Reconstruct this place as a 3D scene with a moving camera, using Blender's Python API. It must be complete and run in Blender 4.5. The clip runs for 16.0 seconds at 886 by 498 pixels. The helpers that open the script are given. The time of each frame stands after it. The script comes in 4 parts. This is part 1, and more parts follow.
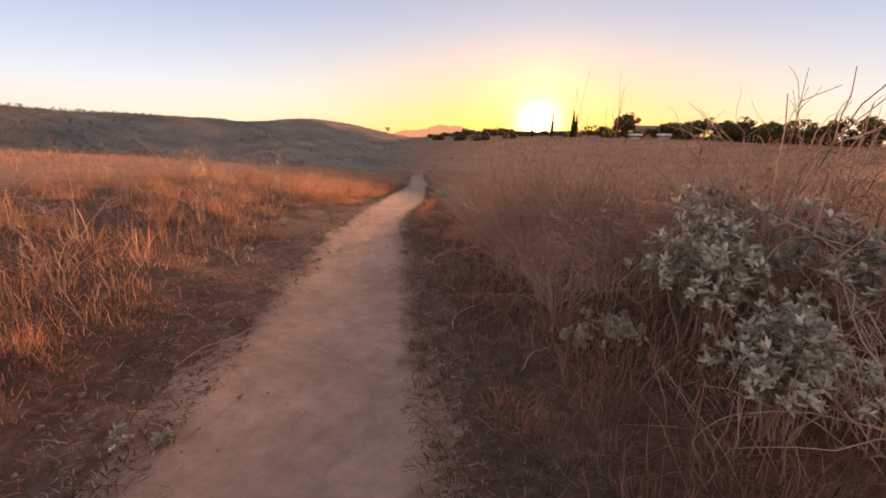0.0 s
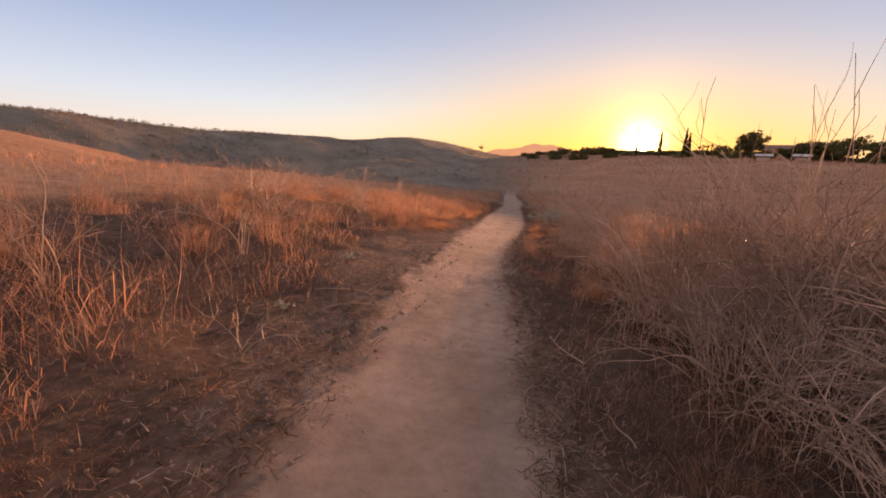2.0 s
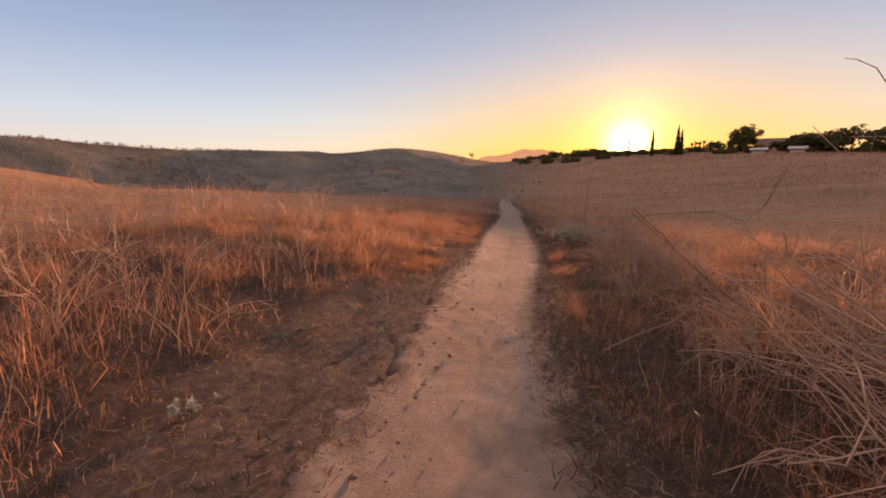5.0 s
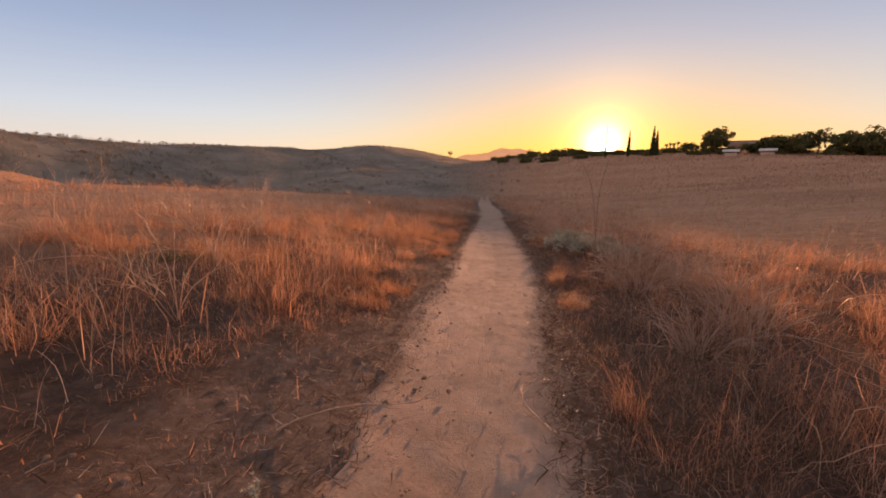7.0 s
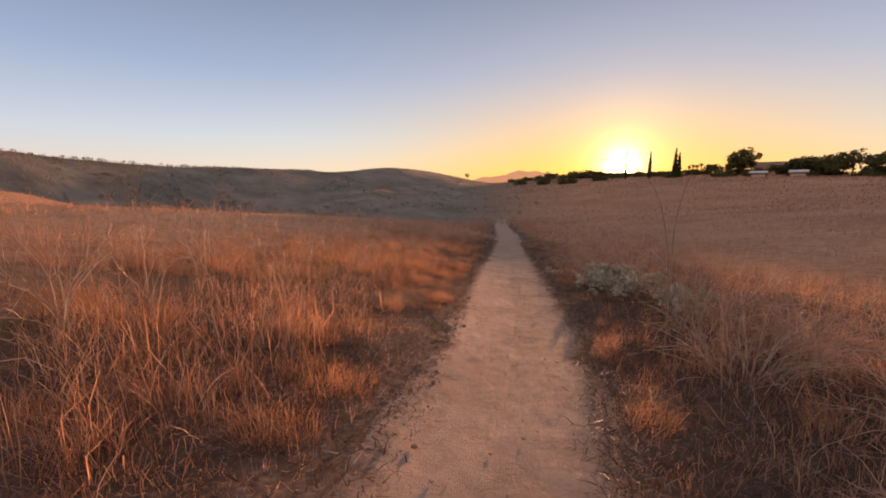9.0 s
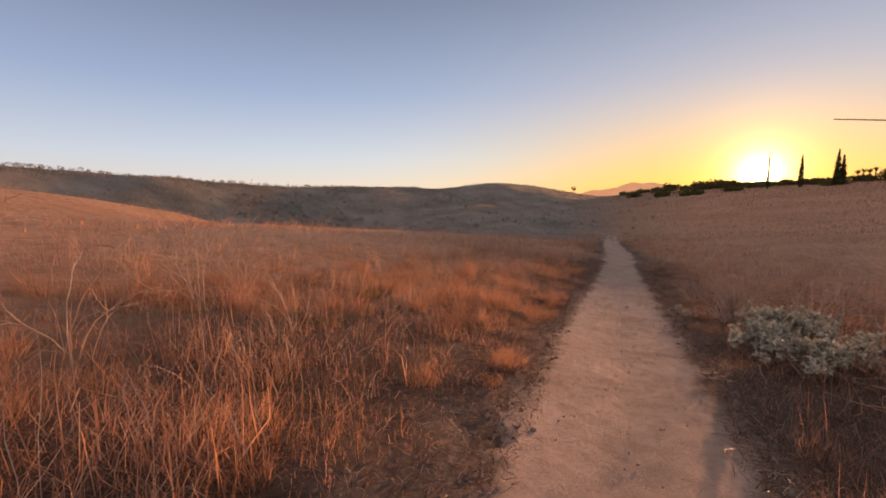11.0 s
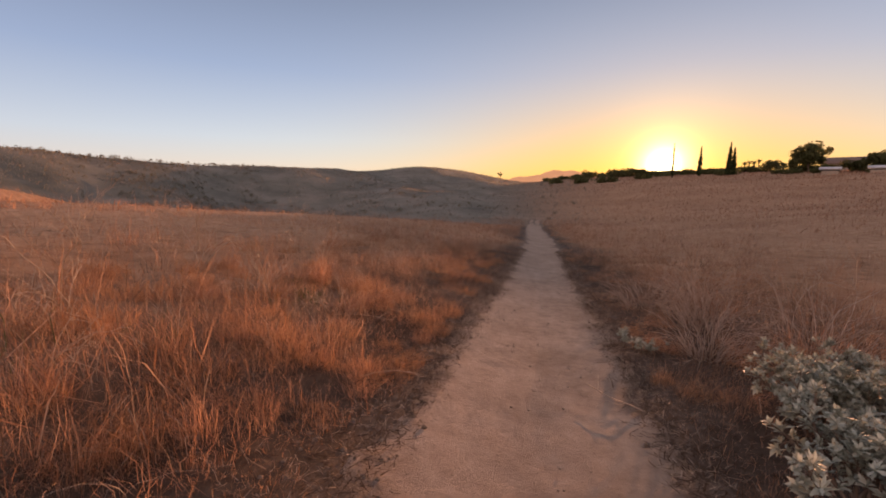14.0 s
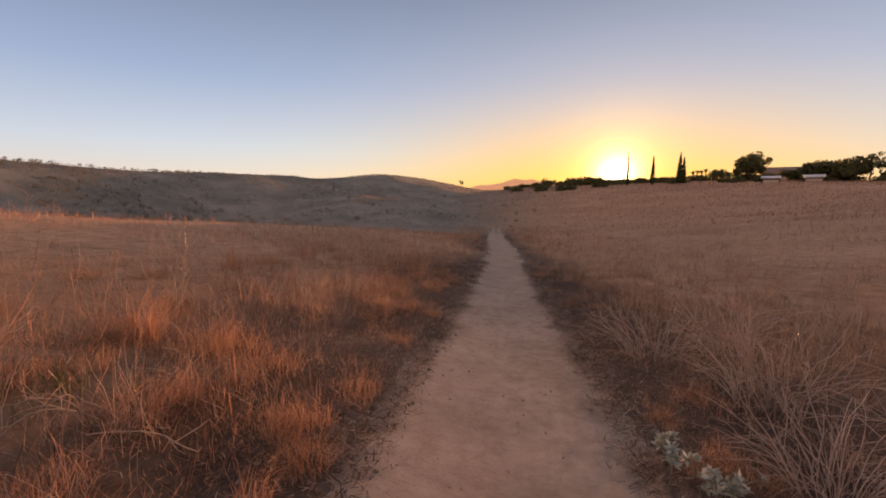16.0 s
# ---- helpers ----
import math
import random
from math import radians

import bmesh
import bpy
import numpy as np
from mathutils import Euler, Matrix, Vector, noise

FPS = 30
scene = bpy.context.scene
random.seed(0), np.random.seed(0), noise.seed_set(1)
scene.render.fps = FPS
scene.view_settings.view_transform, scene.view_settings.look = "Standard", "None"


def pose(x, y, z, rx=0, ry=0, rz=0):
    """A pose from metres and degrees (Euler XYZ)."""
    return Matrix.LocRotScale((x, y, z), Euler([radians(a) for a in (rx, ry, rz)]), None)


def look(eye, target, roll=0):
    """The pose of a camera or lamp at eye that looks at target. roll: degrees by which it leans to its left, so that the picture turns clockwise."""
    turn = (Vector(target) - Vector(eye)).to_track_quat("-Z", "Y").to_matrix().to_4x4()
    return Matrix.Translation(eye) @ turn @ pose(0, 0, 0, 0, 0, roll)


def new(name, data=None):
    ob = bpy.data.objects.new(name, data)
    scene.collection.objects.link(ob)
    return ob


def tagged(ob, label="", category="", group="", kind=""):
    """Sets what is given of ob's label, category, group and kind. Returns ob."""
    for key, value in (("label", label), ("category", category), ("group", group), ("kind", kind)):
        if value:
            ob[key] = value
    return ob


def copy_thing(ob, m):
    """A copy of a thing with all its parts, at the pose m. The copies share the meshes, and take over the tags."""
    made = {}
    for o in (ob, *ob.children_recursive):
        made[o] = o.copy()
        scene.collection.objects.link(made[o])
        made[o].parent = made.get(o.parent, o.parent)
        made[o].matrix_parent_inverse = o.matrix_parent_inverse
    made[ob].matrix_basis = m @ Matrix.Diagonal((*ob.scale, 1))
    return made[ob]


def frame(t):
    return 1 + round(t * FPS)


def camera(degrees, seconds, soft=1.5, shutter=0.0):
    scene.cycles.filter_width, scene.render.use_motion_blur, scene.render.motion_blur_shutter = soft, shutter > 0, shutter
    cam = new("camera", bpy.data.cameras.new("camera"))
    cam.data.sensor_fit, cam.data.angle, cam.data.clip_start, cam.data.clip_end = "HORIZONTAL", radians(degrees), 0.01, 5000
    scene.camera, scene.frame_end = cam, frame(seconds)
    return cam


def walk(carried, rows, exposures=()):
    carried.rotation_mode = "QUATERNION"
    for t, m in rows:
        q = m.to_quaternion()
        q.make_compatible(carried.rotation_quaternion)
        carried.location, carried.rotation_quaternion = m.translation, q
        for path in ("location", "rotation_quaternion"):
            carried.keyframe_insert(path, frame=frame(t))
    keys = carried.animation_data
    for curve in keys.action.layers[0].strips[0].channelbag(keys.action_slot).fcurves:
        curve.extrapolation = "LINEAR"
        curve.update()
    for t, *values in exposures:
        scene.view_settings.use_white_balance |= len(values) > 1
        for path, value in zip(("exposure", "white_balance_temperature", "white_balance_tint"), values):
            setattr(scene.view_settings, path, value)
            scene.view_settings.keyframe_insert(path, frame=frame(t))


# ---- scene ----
cam = camera(94.0, 16.0, soft=1.8)
PATH = [
    (0, (0.000, 0.000, 1.500), (0.1939, 1.9257, 0.9960), 1.90),
    (0.5, (-0.037, 0.534, 1.447), (-0.0025, 2.4805, 0.9894), 1.21),
    (1, (-0.092, 1.107, 1.399), (-0.0438, 3.0535, 0.9429), 1.83),
    (1.5, (-0.209, 1.730, 1.384), (-0.2602, 3.6835, 0.9602), 1.41),
    (2, (-0.279, 2.378, 1.356), (-0.5038, 4.3168, 0.9191), 2.50),
    (2.5, (-0.387, 2.984, 1.345), (-0.5402, 4.9277, 0.8983), 2.47),
    (3, (-0.503, 3.544, 1.281), (-0.7422, 5.4863, 0.8704), 1.38),
    (3.5, (-0.485, 4.166, 1.302), (-0.6743, 6.1183, 0.9128), 0.83),
    (4, (-0.514, 4.745, 1.308), (-0.7284, 6.6966, 0.9246), -0.07),
    (6.5, (-0.495, 7.076, 1.225), (-0.6279, 9.0278, 0.8090), 0.03),
    (7, (-0.561, 7.663, 1.208), (-0.6613, 9.6195, 0.8057), 0.44),
    (7.5, (-0.604, 8.241, 1.210), (-0.7467, 10.2027, 0.8506), 0.24),
    (8, (-0.581, 8.791, 1.197), (-0.7479, 10.7590, 0.8818), 0.33),
    (10.5, (-0.267, 11.241, 1.059), (-0.5775, 13.1959, 0.7761), -0.23),
    (11, (-0.284, 11.834, 1.058), (-0.9513, 13.7060, 0.8306), -0.54),
    (11.5, (-0.293, 12.443, 1.023), (-1.0992, 14.2589, 0.7944), 0.05),
    (12, (-0.249, 13.088, 0.976), (-0.9424, 14.9448, 0.7110), -0.44),
    (12.5, (-0.170, 13.698, 0.899), (-0.8578, 15.5504, 0.5879), -0.58),
    (13, (-0.112, 14.307, 0.870), (-0.6812, 16.1961, 0.5433), -0.70),
    (13.5, (-0.023, 14.948, 0.792), (-0.5401, 16.8551, 0.4823), -0.22),
    (14, (0.023, 15.560, 0.727), (-0.3185, 17.5074, 0.4262), 0.36),
    (14.5, (0.009, 16.201, 0.665), (-0.3685, 18.1440, 0.3759), -0.25),
    (15, (0.015, 16.849, 0.618), (-0.3267, 18.7949, 0.3069), -0.07),
    (15.5, (0.036, 17.452, 0.602), (-0.1760, 19.4222, 0.3318), 0.18),
    (16, (0.119, 18.068, 0.558), (-0.0469, 20.0437, 0.2979), 0.39),
]
walk(cam, [(t, look(eye, target, roll)) for t, eye, target, roll in PATH],
     exposures=[(0, 1.02, 7700, 17), (1.5, 0.92, 7700, 17), (3.5, 0.82, 7800, 16), (6.5, 0.74, 7800, 16), (10, 0.7, 7600, 14), (16, 0.7, 7550, 14)])

# ---------------------------------------------------------------- light
SUN_AZ, SUN_EL = radians(17.6), radians(2.65)
to_sun = Vector((math.sin(SUN_AZ) * math.cos(SUN_EL), math.cos(SUN_AZ) * math.cos(SUN_EL), math.sin(SUN_EL)))

HALOS = ((7000, (1.0, 0.88, 0.6), 7.0), (1100, (1.0, 0.78, 0.36), 2.2), (200, (1.0, 0.58, 0.18), 0.36), (30, (1.0, 0.68, 0.34), 0.038))
GLOW, GLOW_POWER = (0.60, 0.24, 0.04), 18.0
CREAM, CREAM_POWER = (0.37, 0.22, 0.10), 6.5
VEIL = ((0.0, (0.36, 0.33, 0.36)), (0.1, (0.275, 0.33, 0.46)), (0.24, (0.155, 0.212, 0.37)), (0.42, (0.085, 0.11, 0.195)), (1.0, (0.14, 0.165, 0.24)))
# unseen rosy sky opposite the sun, added to brighten grass facing the camera
EAST_FILL = (1.5, (1.0, 0.62, 0.48), 0.85)
world = bpy.data.worlds.new("evening_sky")
scene.world = world
world.use_nodes = True
wn = world.node_tree
wn.nodes.clear()


def wnode(kind, **values):
    n = wn.nodes.new(kind)
    for k, v in values.items():
        n.inputs[k].default_value = v
    return n


sky = wn.nodes.new("ShaderNodeTexSky")
sky.sky_type = "NISHITA"
sky.sun_disc = False
sky.sun_elevation = SUN_EL
sky.sun_rotation = SUN_AZ
sky.altitude = 200
sky.air_density = 1.0
sky.dust_density = 0.03
sky.ozone_density = 1.5
bg_sky = wnode("ShaderNodeBackground", Strength=0.05)
wn.links.new(sky.outputs[0], bg_sky.inputs["Color"])
# the bright haze round the low sun
coord = wn.nodes.new("ShaderNodeTexCoord")
dotp = wn.nodes.new("ShaderNodeVectorMath")
dotp.operation = "DOT_PRODUCT"
wn.links.new(coord.outputs["Generated"], dotp.inputs[0])
dotp.inputs[1].default_value = to_sun


def halo(power, colour, strength, sign=1.0):
    clamp = wn.nodes.new("ShaderNodeMath")
    clamp.operation = "MAXIMUM"
    clamp.inputs[1].default_value = 0.0
    turned = wn.nodes.new("ShaderNodeMath")
    turned.operation = "MULTIPLY"
    turned.inputs[1].default_value = sign
    wn.links.new(dotp.outputs["Value"], turned.inputs[0])
    wn.links.new(turned.outputs[0], clamp.inputs[0])
    p = wn.nodes.new("ShaderNodeMath")
    p.operation = "POWER"
    p.inputs[1].default_value = power
    wn.links.new(clamp.outputs[0], p.inputs[0])
    m = wn.nodes.new("ShaderNodeMath")
    m.operation = "MULTIPLY"
    m.inputs[1].default_value = strength
    wn.links.new(p.outputs[0], m.inputs[0])
    b = wnode("ShaderNodeBackground", Color=(*colour, 1))
    wn.links.new(m.outputs[0], b.inputs["Strength"])
    return b


# a thin veil of high haze: pale along the horizon, bluer above; a rosy fill is added over against the sun
height = wn.nodes.new("ShaderNodeSeparateXYZ")
wn.links.new(coord.outputs["Generated"], height.inputs[0])
shade = wn.nodes.new("ShaderNodeValToRGB")
for _ in range(3):
    shade.color_ramp.elements.new(0.5)
for e, (at, c) in zip(shade.color_ramp.elements, VEIL):
    e.position, e.color = at, (*c, 1)
wn.links.new(height.outputs["Z"], shade.inputs["Fac"])
veil = wnode("ShaderNodeBackground", Strength=1.0)
# the low orange glow, drawn out along the horizon towards the sun
flat = wn.nodes.new("ShaderNodeVectorMath")
flat.operation = "MULTIPLY"
flat.inputs[1].default_value = (1, 1, 3.0)
wn.links.new(coord.outputs["Generated"], flat.inputs[0])
unit_way = wn.nodes.new("ShaderNodeVectorMath")
unit_way.operation = "NORMALIZE"
wn.links.new(flat.outputs[0], unit_way.inputs[0])
near_sun = wn.nodes.new("ShaderNodeVectorMath")
near_sun.operation = "DOT_PRODUCT"
near_sun.inputs[1].default_value = to_sun
wn.links.new(unit_way.outputs[0], near_sun.inputs[0])
floor0 = wn.nodes.new("ShaderNodeMath")
floor0.operation = "MAXIMUM"
floor0.inputs[1].default_value = 0.0
wn.links.new(near_sun.outputs["Value"], floor0.inputs[0])
power = wn.nodes.new("ShaderNodeMath")
power.operation = "POWER"
power.inputs[1].default_value = GLOW_POWER
wn.links.new(floor0.outputs[0], power.inputs[0])
cream_power = wn.nodes.new("ShaderNodeMath")
cream_power.operation = "POWER"
cream_power.inputs[1].default_value = CREAM_POWER
wn.links.new(floor0.outputs[0], cream_power.inputs[0])
cream = wn.nodes.new("ShaderNodeMix")
cream.data_type = "RGBA"
cream.inputs[7].default_value = (*CREAM, 1)
wn.links.new(cream_power.outputs[0], cream.inputs[0])
wn.links.new(shade.outputs["Color"], cream.inputs[6])
glow = wn.nodes.new("ShaderNodeMix")
glow.data_type = "RGBA"
glow.inputs[7].default_value = (*GLOW, 1)
wn.links.new(power.outputs[0], glow.inputs[0])
wn.links.new(cream.outputs[2], glow.inputs[6])
wn.links.new(glow.outputs[2], veil.inputs["Color"])
veiled = wn.nodes.new("ShaderNodeAddShader")
wn.links.new(bg_sky.outputs[0], veiled.inputs[0])
wn.links.new(veil.outputs[0], veiled.inputs[1])
total = veiled
for power, colour, strength, sign in [(*h, 1.0) for h in HALOS] + [(*EAST_FILL, -1.0)]:
    add = wn.nodes.new("ShaderNodeAddShader")
    wn.links.new(total.outputs[0], add.inputs[0])
    wn.links.new(halo(power, colour, strength, sign).outputs[0], add.inputs[1])
    total = add
world_out = wn.nodes.new("ShaderNodeOutputWorld")
wn.links.new(total.outputs[0], world_out.inputs["Surface"])

sun_data = bpy.data.lights.new("sun", "SUN")
sun_data.energy = 5.0
sun_data.angle = radians(0.6)
sun_data.color = (1.0, 0.48, 0.27)
sun = new("sun", sun_data)
sun.matrix_world = look(to_sun * 100, (0, 0, 0))

# ---------------------------------------------------------------- small tools


def sm(a, b, x):
    s = np.clip((np.asarray(x, float) - a) / (b - a), 0, 1)
    return s * s * (3 - 2 * s)


def lattice(ix, iy, seed):
    h = (ix.astype(np.int64) * 374761393 + iy.astype(np.int64) * 668265263 + seed * 974634541) & 0x7FFFFFFF
    h = ((h ^ (h >> 13)) * 1274126177) & 0x7FFFFFFF
    return ((h ^ (h >> 16)) & 0xFFFF) / 65535.0


def vnoise(x, y, scale, seed=0):
    """Smooth noise from -1 to 1 with features of the given size in metres."""
    x, y = np.asarray(x, float) / scale, np.asarray(y, float) / scale
    ix, iy = np.floor(x), np.floor(y)
    fx, fy = x - ix, y - iy
    fx, fy = fx * fx * (3 - 2 * fx), fy * fy * (3 - 2 * fy)
    a, b = lattice(ix, iy, seed), lattice(ix + 1, iy, seed)
    c, d = lattice(ix, iy + 1, seed), lattice(ix + 1, iy + 1, seed)
    return 2 * ((a + (b - a) * fx) * (1 - fy) + (c + (d - c) * fx) * fy) - 1


def fnoise(x, y, scale, seed=0, octaves=3):
    return sum(vnoise(x, y, scale / 2**k, seed + 17 * k) * 0.5**k for k in range(octaves))


def mesh_of(name, verts, quads=None, tris=None, smooth=False):
    """A mesh from arrays of vertices, quads and triangles."""
    me = bpy.data.meshes.new(name)
    verts = np.asarray(verts, np.float32).reshape(-1, 3)
    quads = np.zeros((0, 4), np.int32) if quads is None else np.asarray(quads, np.int32).reshape(-1, 4)
    tris = np.zeros((0, 3), np.int32) if tris is None else np.asarray(tris, np.int32).reshape(-1, 3)
    me.vertices.add(len(verts))
    me.vertices.foreach_set("co", verts.ravel())
    loops = np.concatenate([quads.ravel(), tris.ravel()])
    starts = np.concatenate([np.arange(len(quads)) * 4, 4 * len(quads) + np.arange(len(tris)) * 3])
    me.loops.add(len(loops))
    me.loops.foreach_set("vertex_index", loops.astype(np.int32))
    me.polygons.add(len(starts))
    me.polygons.foreach_set("loop_start", starts.astype(np.int32))
    if smooth:
        me.polygons.foreach_set("use_smooth", np.ones(len(starts), bool))
    me.update(calc_edges=True)
    return me


def thing(name, mesh, material, label="", category="", group="", kind="", parent=None):
    ob = new(name, mesh)
    if material is not None and mesh is not None:
        mesh.materials.append(material)
    if parent is not None:
        ob.parent = parent
    return tagged(ob, label, category, group, kind)


def part(name, mesh, material, parent, label=""):
    return thing(name, mesh, material, label, parent=parent)


def ribbons(base, heading, lean, bend, length, width, levels=3, rng=None, wobble=0.2):
    """Flat tapering blades: base (N,3), the way they lean, the lean at the root and the further bend to the tip, in radians."""
    n = len(base)
    step = length / (levels - 1)
    face = heading + rng.uniform(-1.2, 1.2, n) + np.pi / 2
    side = np.stack([np.cos(face), np.sin(face), 0 * face], -1)
    verts = np.zeros((n, 2 * levels - 1, 3))
    p, h = np.array(base, float), np.array(heading, float)
    for k in range(levels):
        w = width * (1 - 0.85 * (k / (levels - 1)) ** 1.5)
        if k < levels - 1:
            verts[:, 2 * k] = p - side * (w / 2)[:, None]
            verts[:, 2 * k + 1] = p + side * (w / 2)[:, None]
            a = lean + bend * (k / max(levels - 2, 1)) + rng.normal(0, wobble, n)
            h = h + rng.normal(0, 2 * wobble, n)
            p = p + np.stack([np.cos(h) * np.sin(a), np.sin(h) * np.sin(a), np.cos(a)], -1) * step[:, None]
        else:
            verts[:, 2 * k] = p
    off = (np.arange(n) * (2 * levels - 1))[:, None, None]
    quads = np.array([[2 * k, 2 * k + 1, 2 * k + 3, 2 * k + 2] for k in range(levels - 2)])[None] + off
    tris = np.array([[2 * levels - 4, 2 * levels - 3, 2 * levels - 2]])[None] + off
    return verts.reshape(-1, 3), quads.reshape(-1, 4), tris.reshape(-1, 3)


def tubes(paths, radii, sides=3):
    """Thin round stems along paths (N,L,3) with radii (N,L)."""
    paths, radii = np.asarray(paths, float), np.asarray(radii, float)
    n, m = paths.shape[:2]
    way = np.gradient(paths, axis=1)
    way /= np.linalg.norm(way, axis=-1, keepdims=True) + 1e-9
    ref = np.where(np.abs(way[..., 2:3]) > 0.9, np.array([1.0, 0, 0]), np.array([0, 0, 1.0]))
    e1 = np.cross(way, ref)
    e1 /= np.linalg.norm(e1, axis=-1, keepdims=True) + 1e-9
    e2 = np.cross(way, e1)
    ang = np.arange(sides) * 2 * np.pi / sides
    ring = e1[:, :, None] * np.cos(ang)[:, None] + e2[:, :, None] * np.sin(ang)[:, None]
    verts = paths[:, :, None] + ring * radii[:, :, None, None]
    k, s = np.meshgrid(np.arange(m - 1), np.arange(sides), indexing="ij")
    k, s = k.ravel(), s.ravel()
    one = np.stack([k * sides + s, k * sides + (s + 1) % sides, (k + 1) * sides + (s + 1) % sides, (k + 1) * sides + s], -1)
    quads = one[None] + (np.arange(n) * m * sides)[:, None, None]
    return verts.reshape(-1, 3), quads.reshape(-1, 4)


def merged(pieces):
    """Joins (verts, quads, tris) pieces."""
    vs, qs, ts, at = [], [], [], 0
    for v, q, t in pieces:
        vs.append(v)
        if q is not None and len(q):
            qs.append(q + at)
        if t is not None and len(t):
            ts.append(t + at)
        at += len(v)
    return np.concatenate(vs), np.concatenate(qs) if qs else None, np.concatenate(ts) if ts else None


# ---------------------------------------------------------------- the lie of the land
TRAIL_Y = (-30, 0, 7, 11, 14.5, 18, 21, 25, 34, 40, 58, 75, 90)
TRAIL_X = (0.5, -0.5, -0.65, -0.46, 0.04, 0.18, 0.36, 0.62, 1.15, 1.5, 1.9, 2.6, 3.6)
HALF_Y = (0, 7, 9.5, 12, 15, 18, 24, 34, 75)
HALF_W = (0.78, 0.68, 0.58, 0.68, 0.82, 0.9, 0.88, 0.75, 0.8)
BASE_Y = (-60, 0, 4, 8, 12, 16, 20, 24, 28, 32, 45, 60, 75, 85, 100, 160, 230, 400, 3000)
BASE_Z = (1.6, -0.04, -0.2, -0.28, -0.46, -0.77, -1.15, -1.46, -1.73, -1.99, -2.75, -3.6, -4.4, -4.7, -4.5, -1.8, 0.8, 2.5, 3.0)
RIDGE_AZ = (-180, -100, -66, -61, -53, -47, -40, -30, -24, -20, -15.5, -12, -6.7, -2.2, 2, 8)
RIDGE_EL = (2.0, 4.6, 4.2, 3.75, 3.15, 2.75, 2.35, 2.05, 1.85, 1.7, 2.2, 2.6, 2.0, 1.75, 1.1, 0.8)
RIDGE_R = (110, 90, 95, 100, 105, 110, 120, 150, 180, 200, 230, 240, 250, 260, 270, 270)

KNOLL = (5.3, -44.4, 38.0, 7.5, 39.0)


def eased(y, ys, vs, reach):
    return sum(np.interp(np.asarray(y, float) + o * reach, ys, vs) for o in (-1, -0.5, 0, 0.5, 1)) / 5


def trail_x(y):
    return eased(y, TRAIL_Y, TRAIL_X, 1.5)


def trail_half(y):
    return np.interp(y, HALF_Y, HALF_W) + 0.07 * vnoise(y, 0 * np.asarray(y), 0.8, 5)


def knoll(x, y):
    """The long grassy swell that rises before the hill."""
    amp, cx, cy, rx, ry = KNOLL
    return amp * np.exp(-(((x - cx) / rx) ** 2 + ((y - cy) / ry) ** 2))


def land(x, y):
    """The height of the ground."""
    x, y = np.asarray(x, float), np.asarray(y, float)
    base = eased(y, BASE_Y, BASE_Z, 2.0)
    d = x - trail_x(np.minimum(y, 90))
    u, v = np.maximum(-d, 0), np.maximum(d, 0)
    left = 2.07 * (1 - np.exp(-u / 15))
    vv = np.minimum(v, 75)
    right = 0.06 * vv * sm(0, 28, vv) + 0.012 * vv + 0.3 * np.exp(-(((x - 4.2) / 1.8) ** 2 + ((y - 3.5) / 4) ** 2))
    z = base + left + right
    r, az = np.hypot(x, y - 12), np.degrees(np.arctan2(x, y - 12))
    ridge = eased(az, RIDGE_AZ, RIDGE_EL, 2.0)
    far = np.interp(az, RIDGE_AZ, RIDGE_R)
    top = 0.8 + far * np.tan(np.radians(ridge))
    s = np.clip((r - 52) / (far - 52), 0, 1)
    spur = fnoise(az * 1.2 + r * 0.09, r * 0.25 - az * 0.2, 14, 3, 3)
    hill = -5.2 + (top + 5.2) * (0.35 * s + 0.65 * sm(0, 1, s)) + spur * 3.4 * np.sin(np.pi * np.clip(s, 0, 1)) - 0.02 * np.maximum(r - far, 0)
    z = z + 2.3 * sm(55, 140, r) * sm(-4, 5, az)
    w = sm(36, 60, r) * sm(4, -9, az)
    z = z * (1 - w) + hill * w
    z = np.maximum(z, z + knoll(x, y) * sm(75, 50, r))
    rough = sm(0.5, 1.5, np.abs(d))
    return z + 0.05 * rough * fnoise(x, y, 0.9, 11, 2) + 0.022 * sm(0.7, 1.1, np.abs(d)) * sm(9, 6, np.abs(d)) * fnoise(x, y, 0.38, 13, 2) + 0.16 * sm(3, 9, np.abs(d)) * vnoise(x, y, 7, 12)


def spread(lo, hi, step, limit, growth):
    """Grid lines: even between lo and hi, then wider and wider out to the limit."""
    mid = list(np.arange(lo, hi + step / 2, step))
    up, dn, s = [mid[-1]], [mid[0]], step
    while up[-1] < limit:
        s *= growth
        up.append(up[-1] + s)
    s = step
    while dn[-1] > -limit:
        s *= growth
        dn.append(dn[-1] - s)
    return np.array(dn[:0:-1] + mid + up[1:])


def sheet(xs, ys, z):
    nx, ny = len(xs), len(ys)
    verts = np.stack([*np.broadcast_arrays(xs[None, :] if xs.ndim == 1 else xs, ys[:, None] if ys.ndim == 1 else ys), z], -1).reshape(-1, 3)
    j, i = np.meshgrid(np.arange(z.shape[0] - 1), np.arange(z.shape[1] - 1), indexing="ij")
    a = (j * z.shape[1] + i).ravel()
    return verts, np.stack([a, a + 1, a + 1 + z.shape[1], a + z.shape[1]], -1)

# ---------------------------------------------------------------- materials


def shader(name):
    m = bpy.data.materials.new(name)
    m.use_nodes = True
    nt = m.node_tree
    nt.nodes.clear()
    return m, nt


def node(nt, kind, **values):
    n = nt.nodes.new(kind)
    for k, v in values.items():
        n.inputs[k].default_value = v
    return n


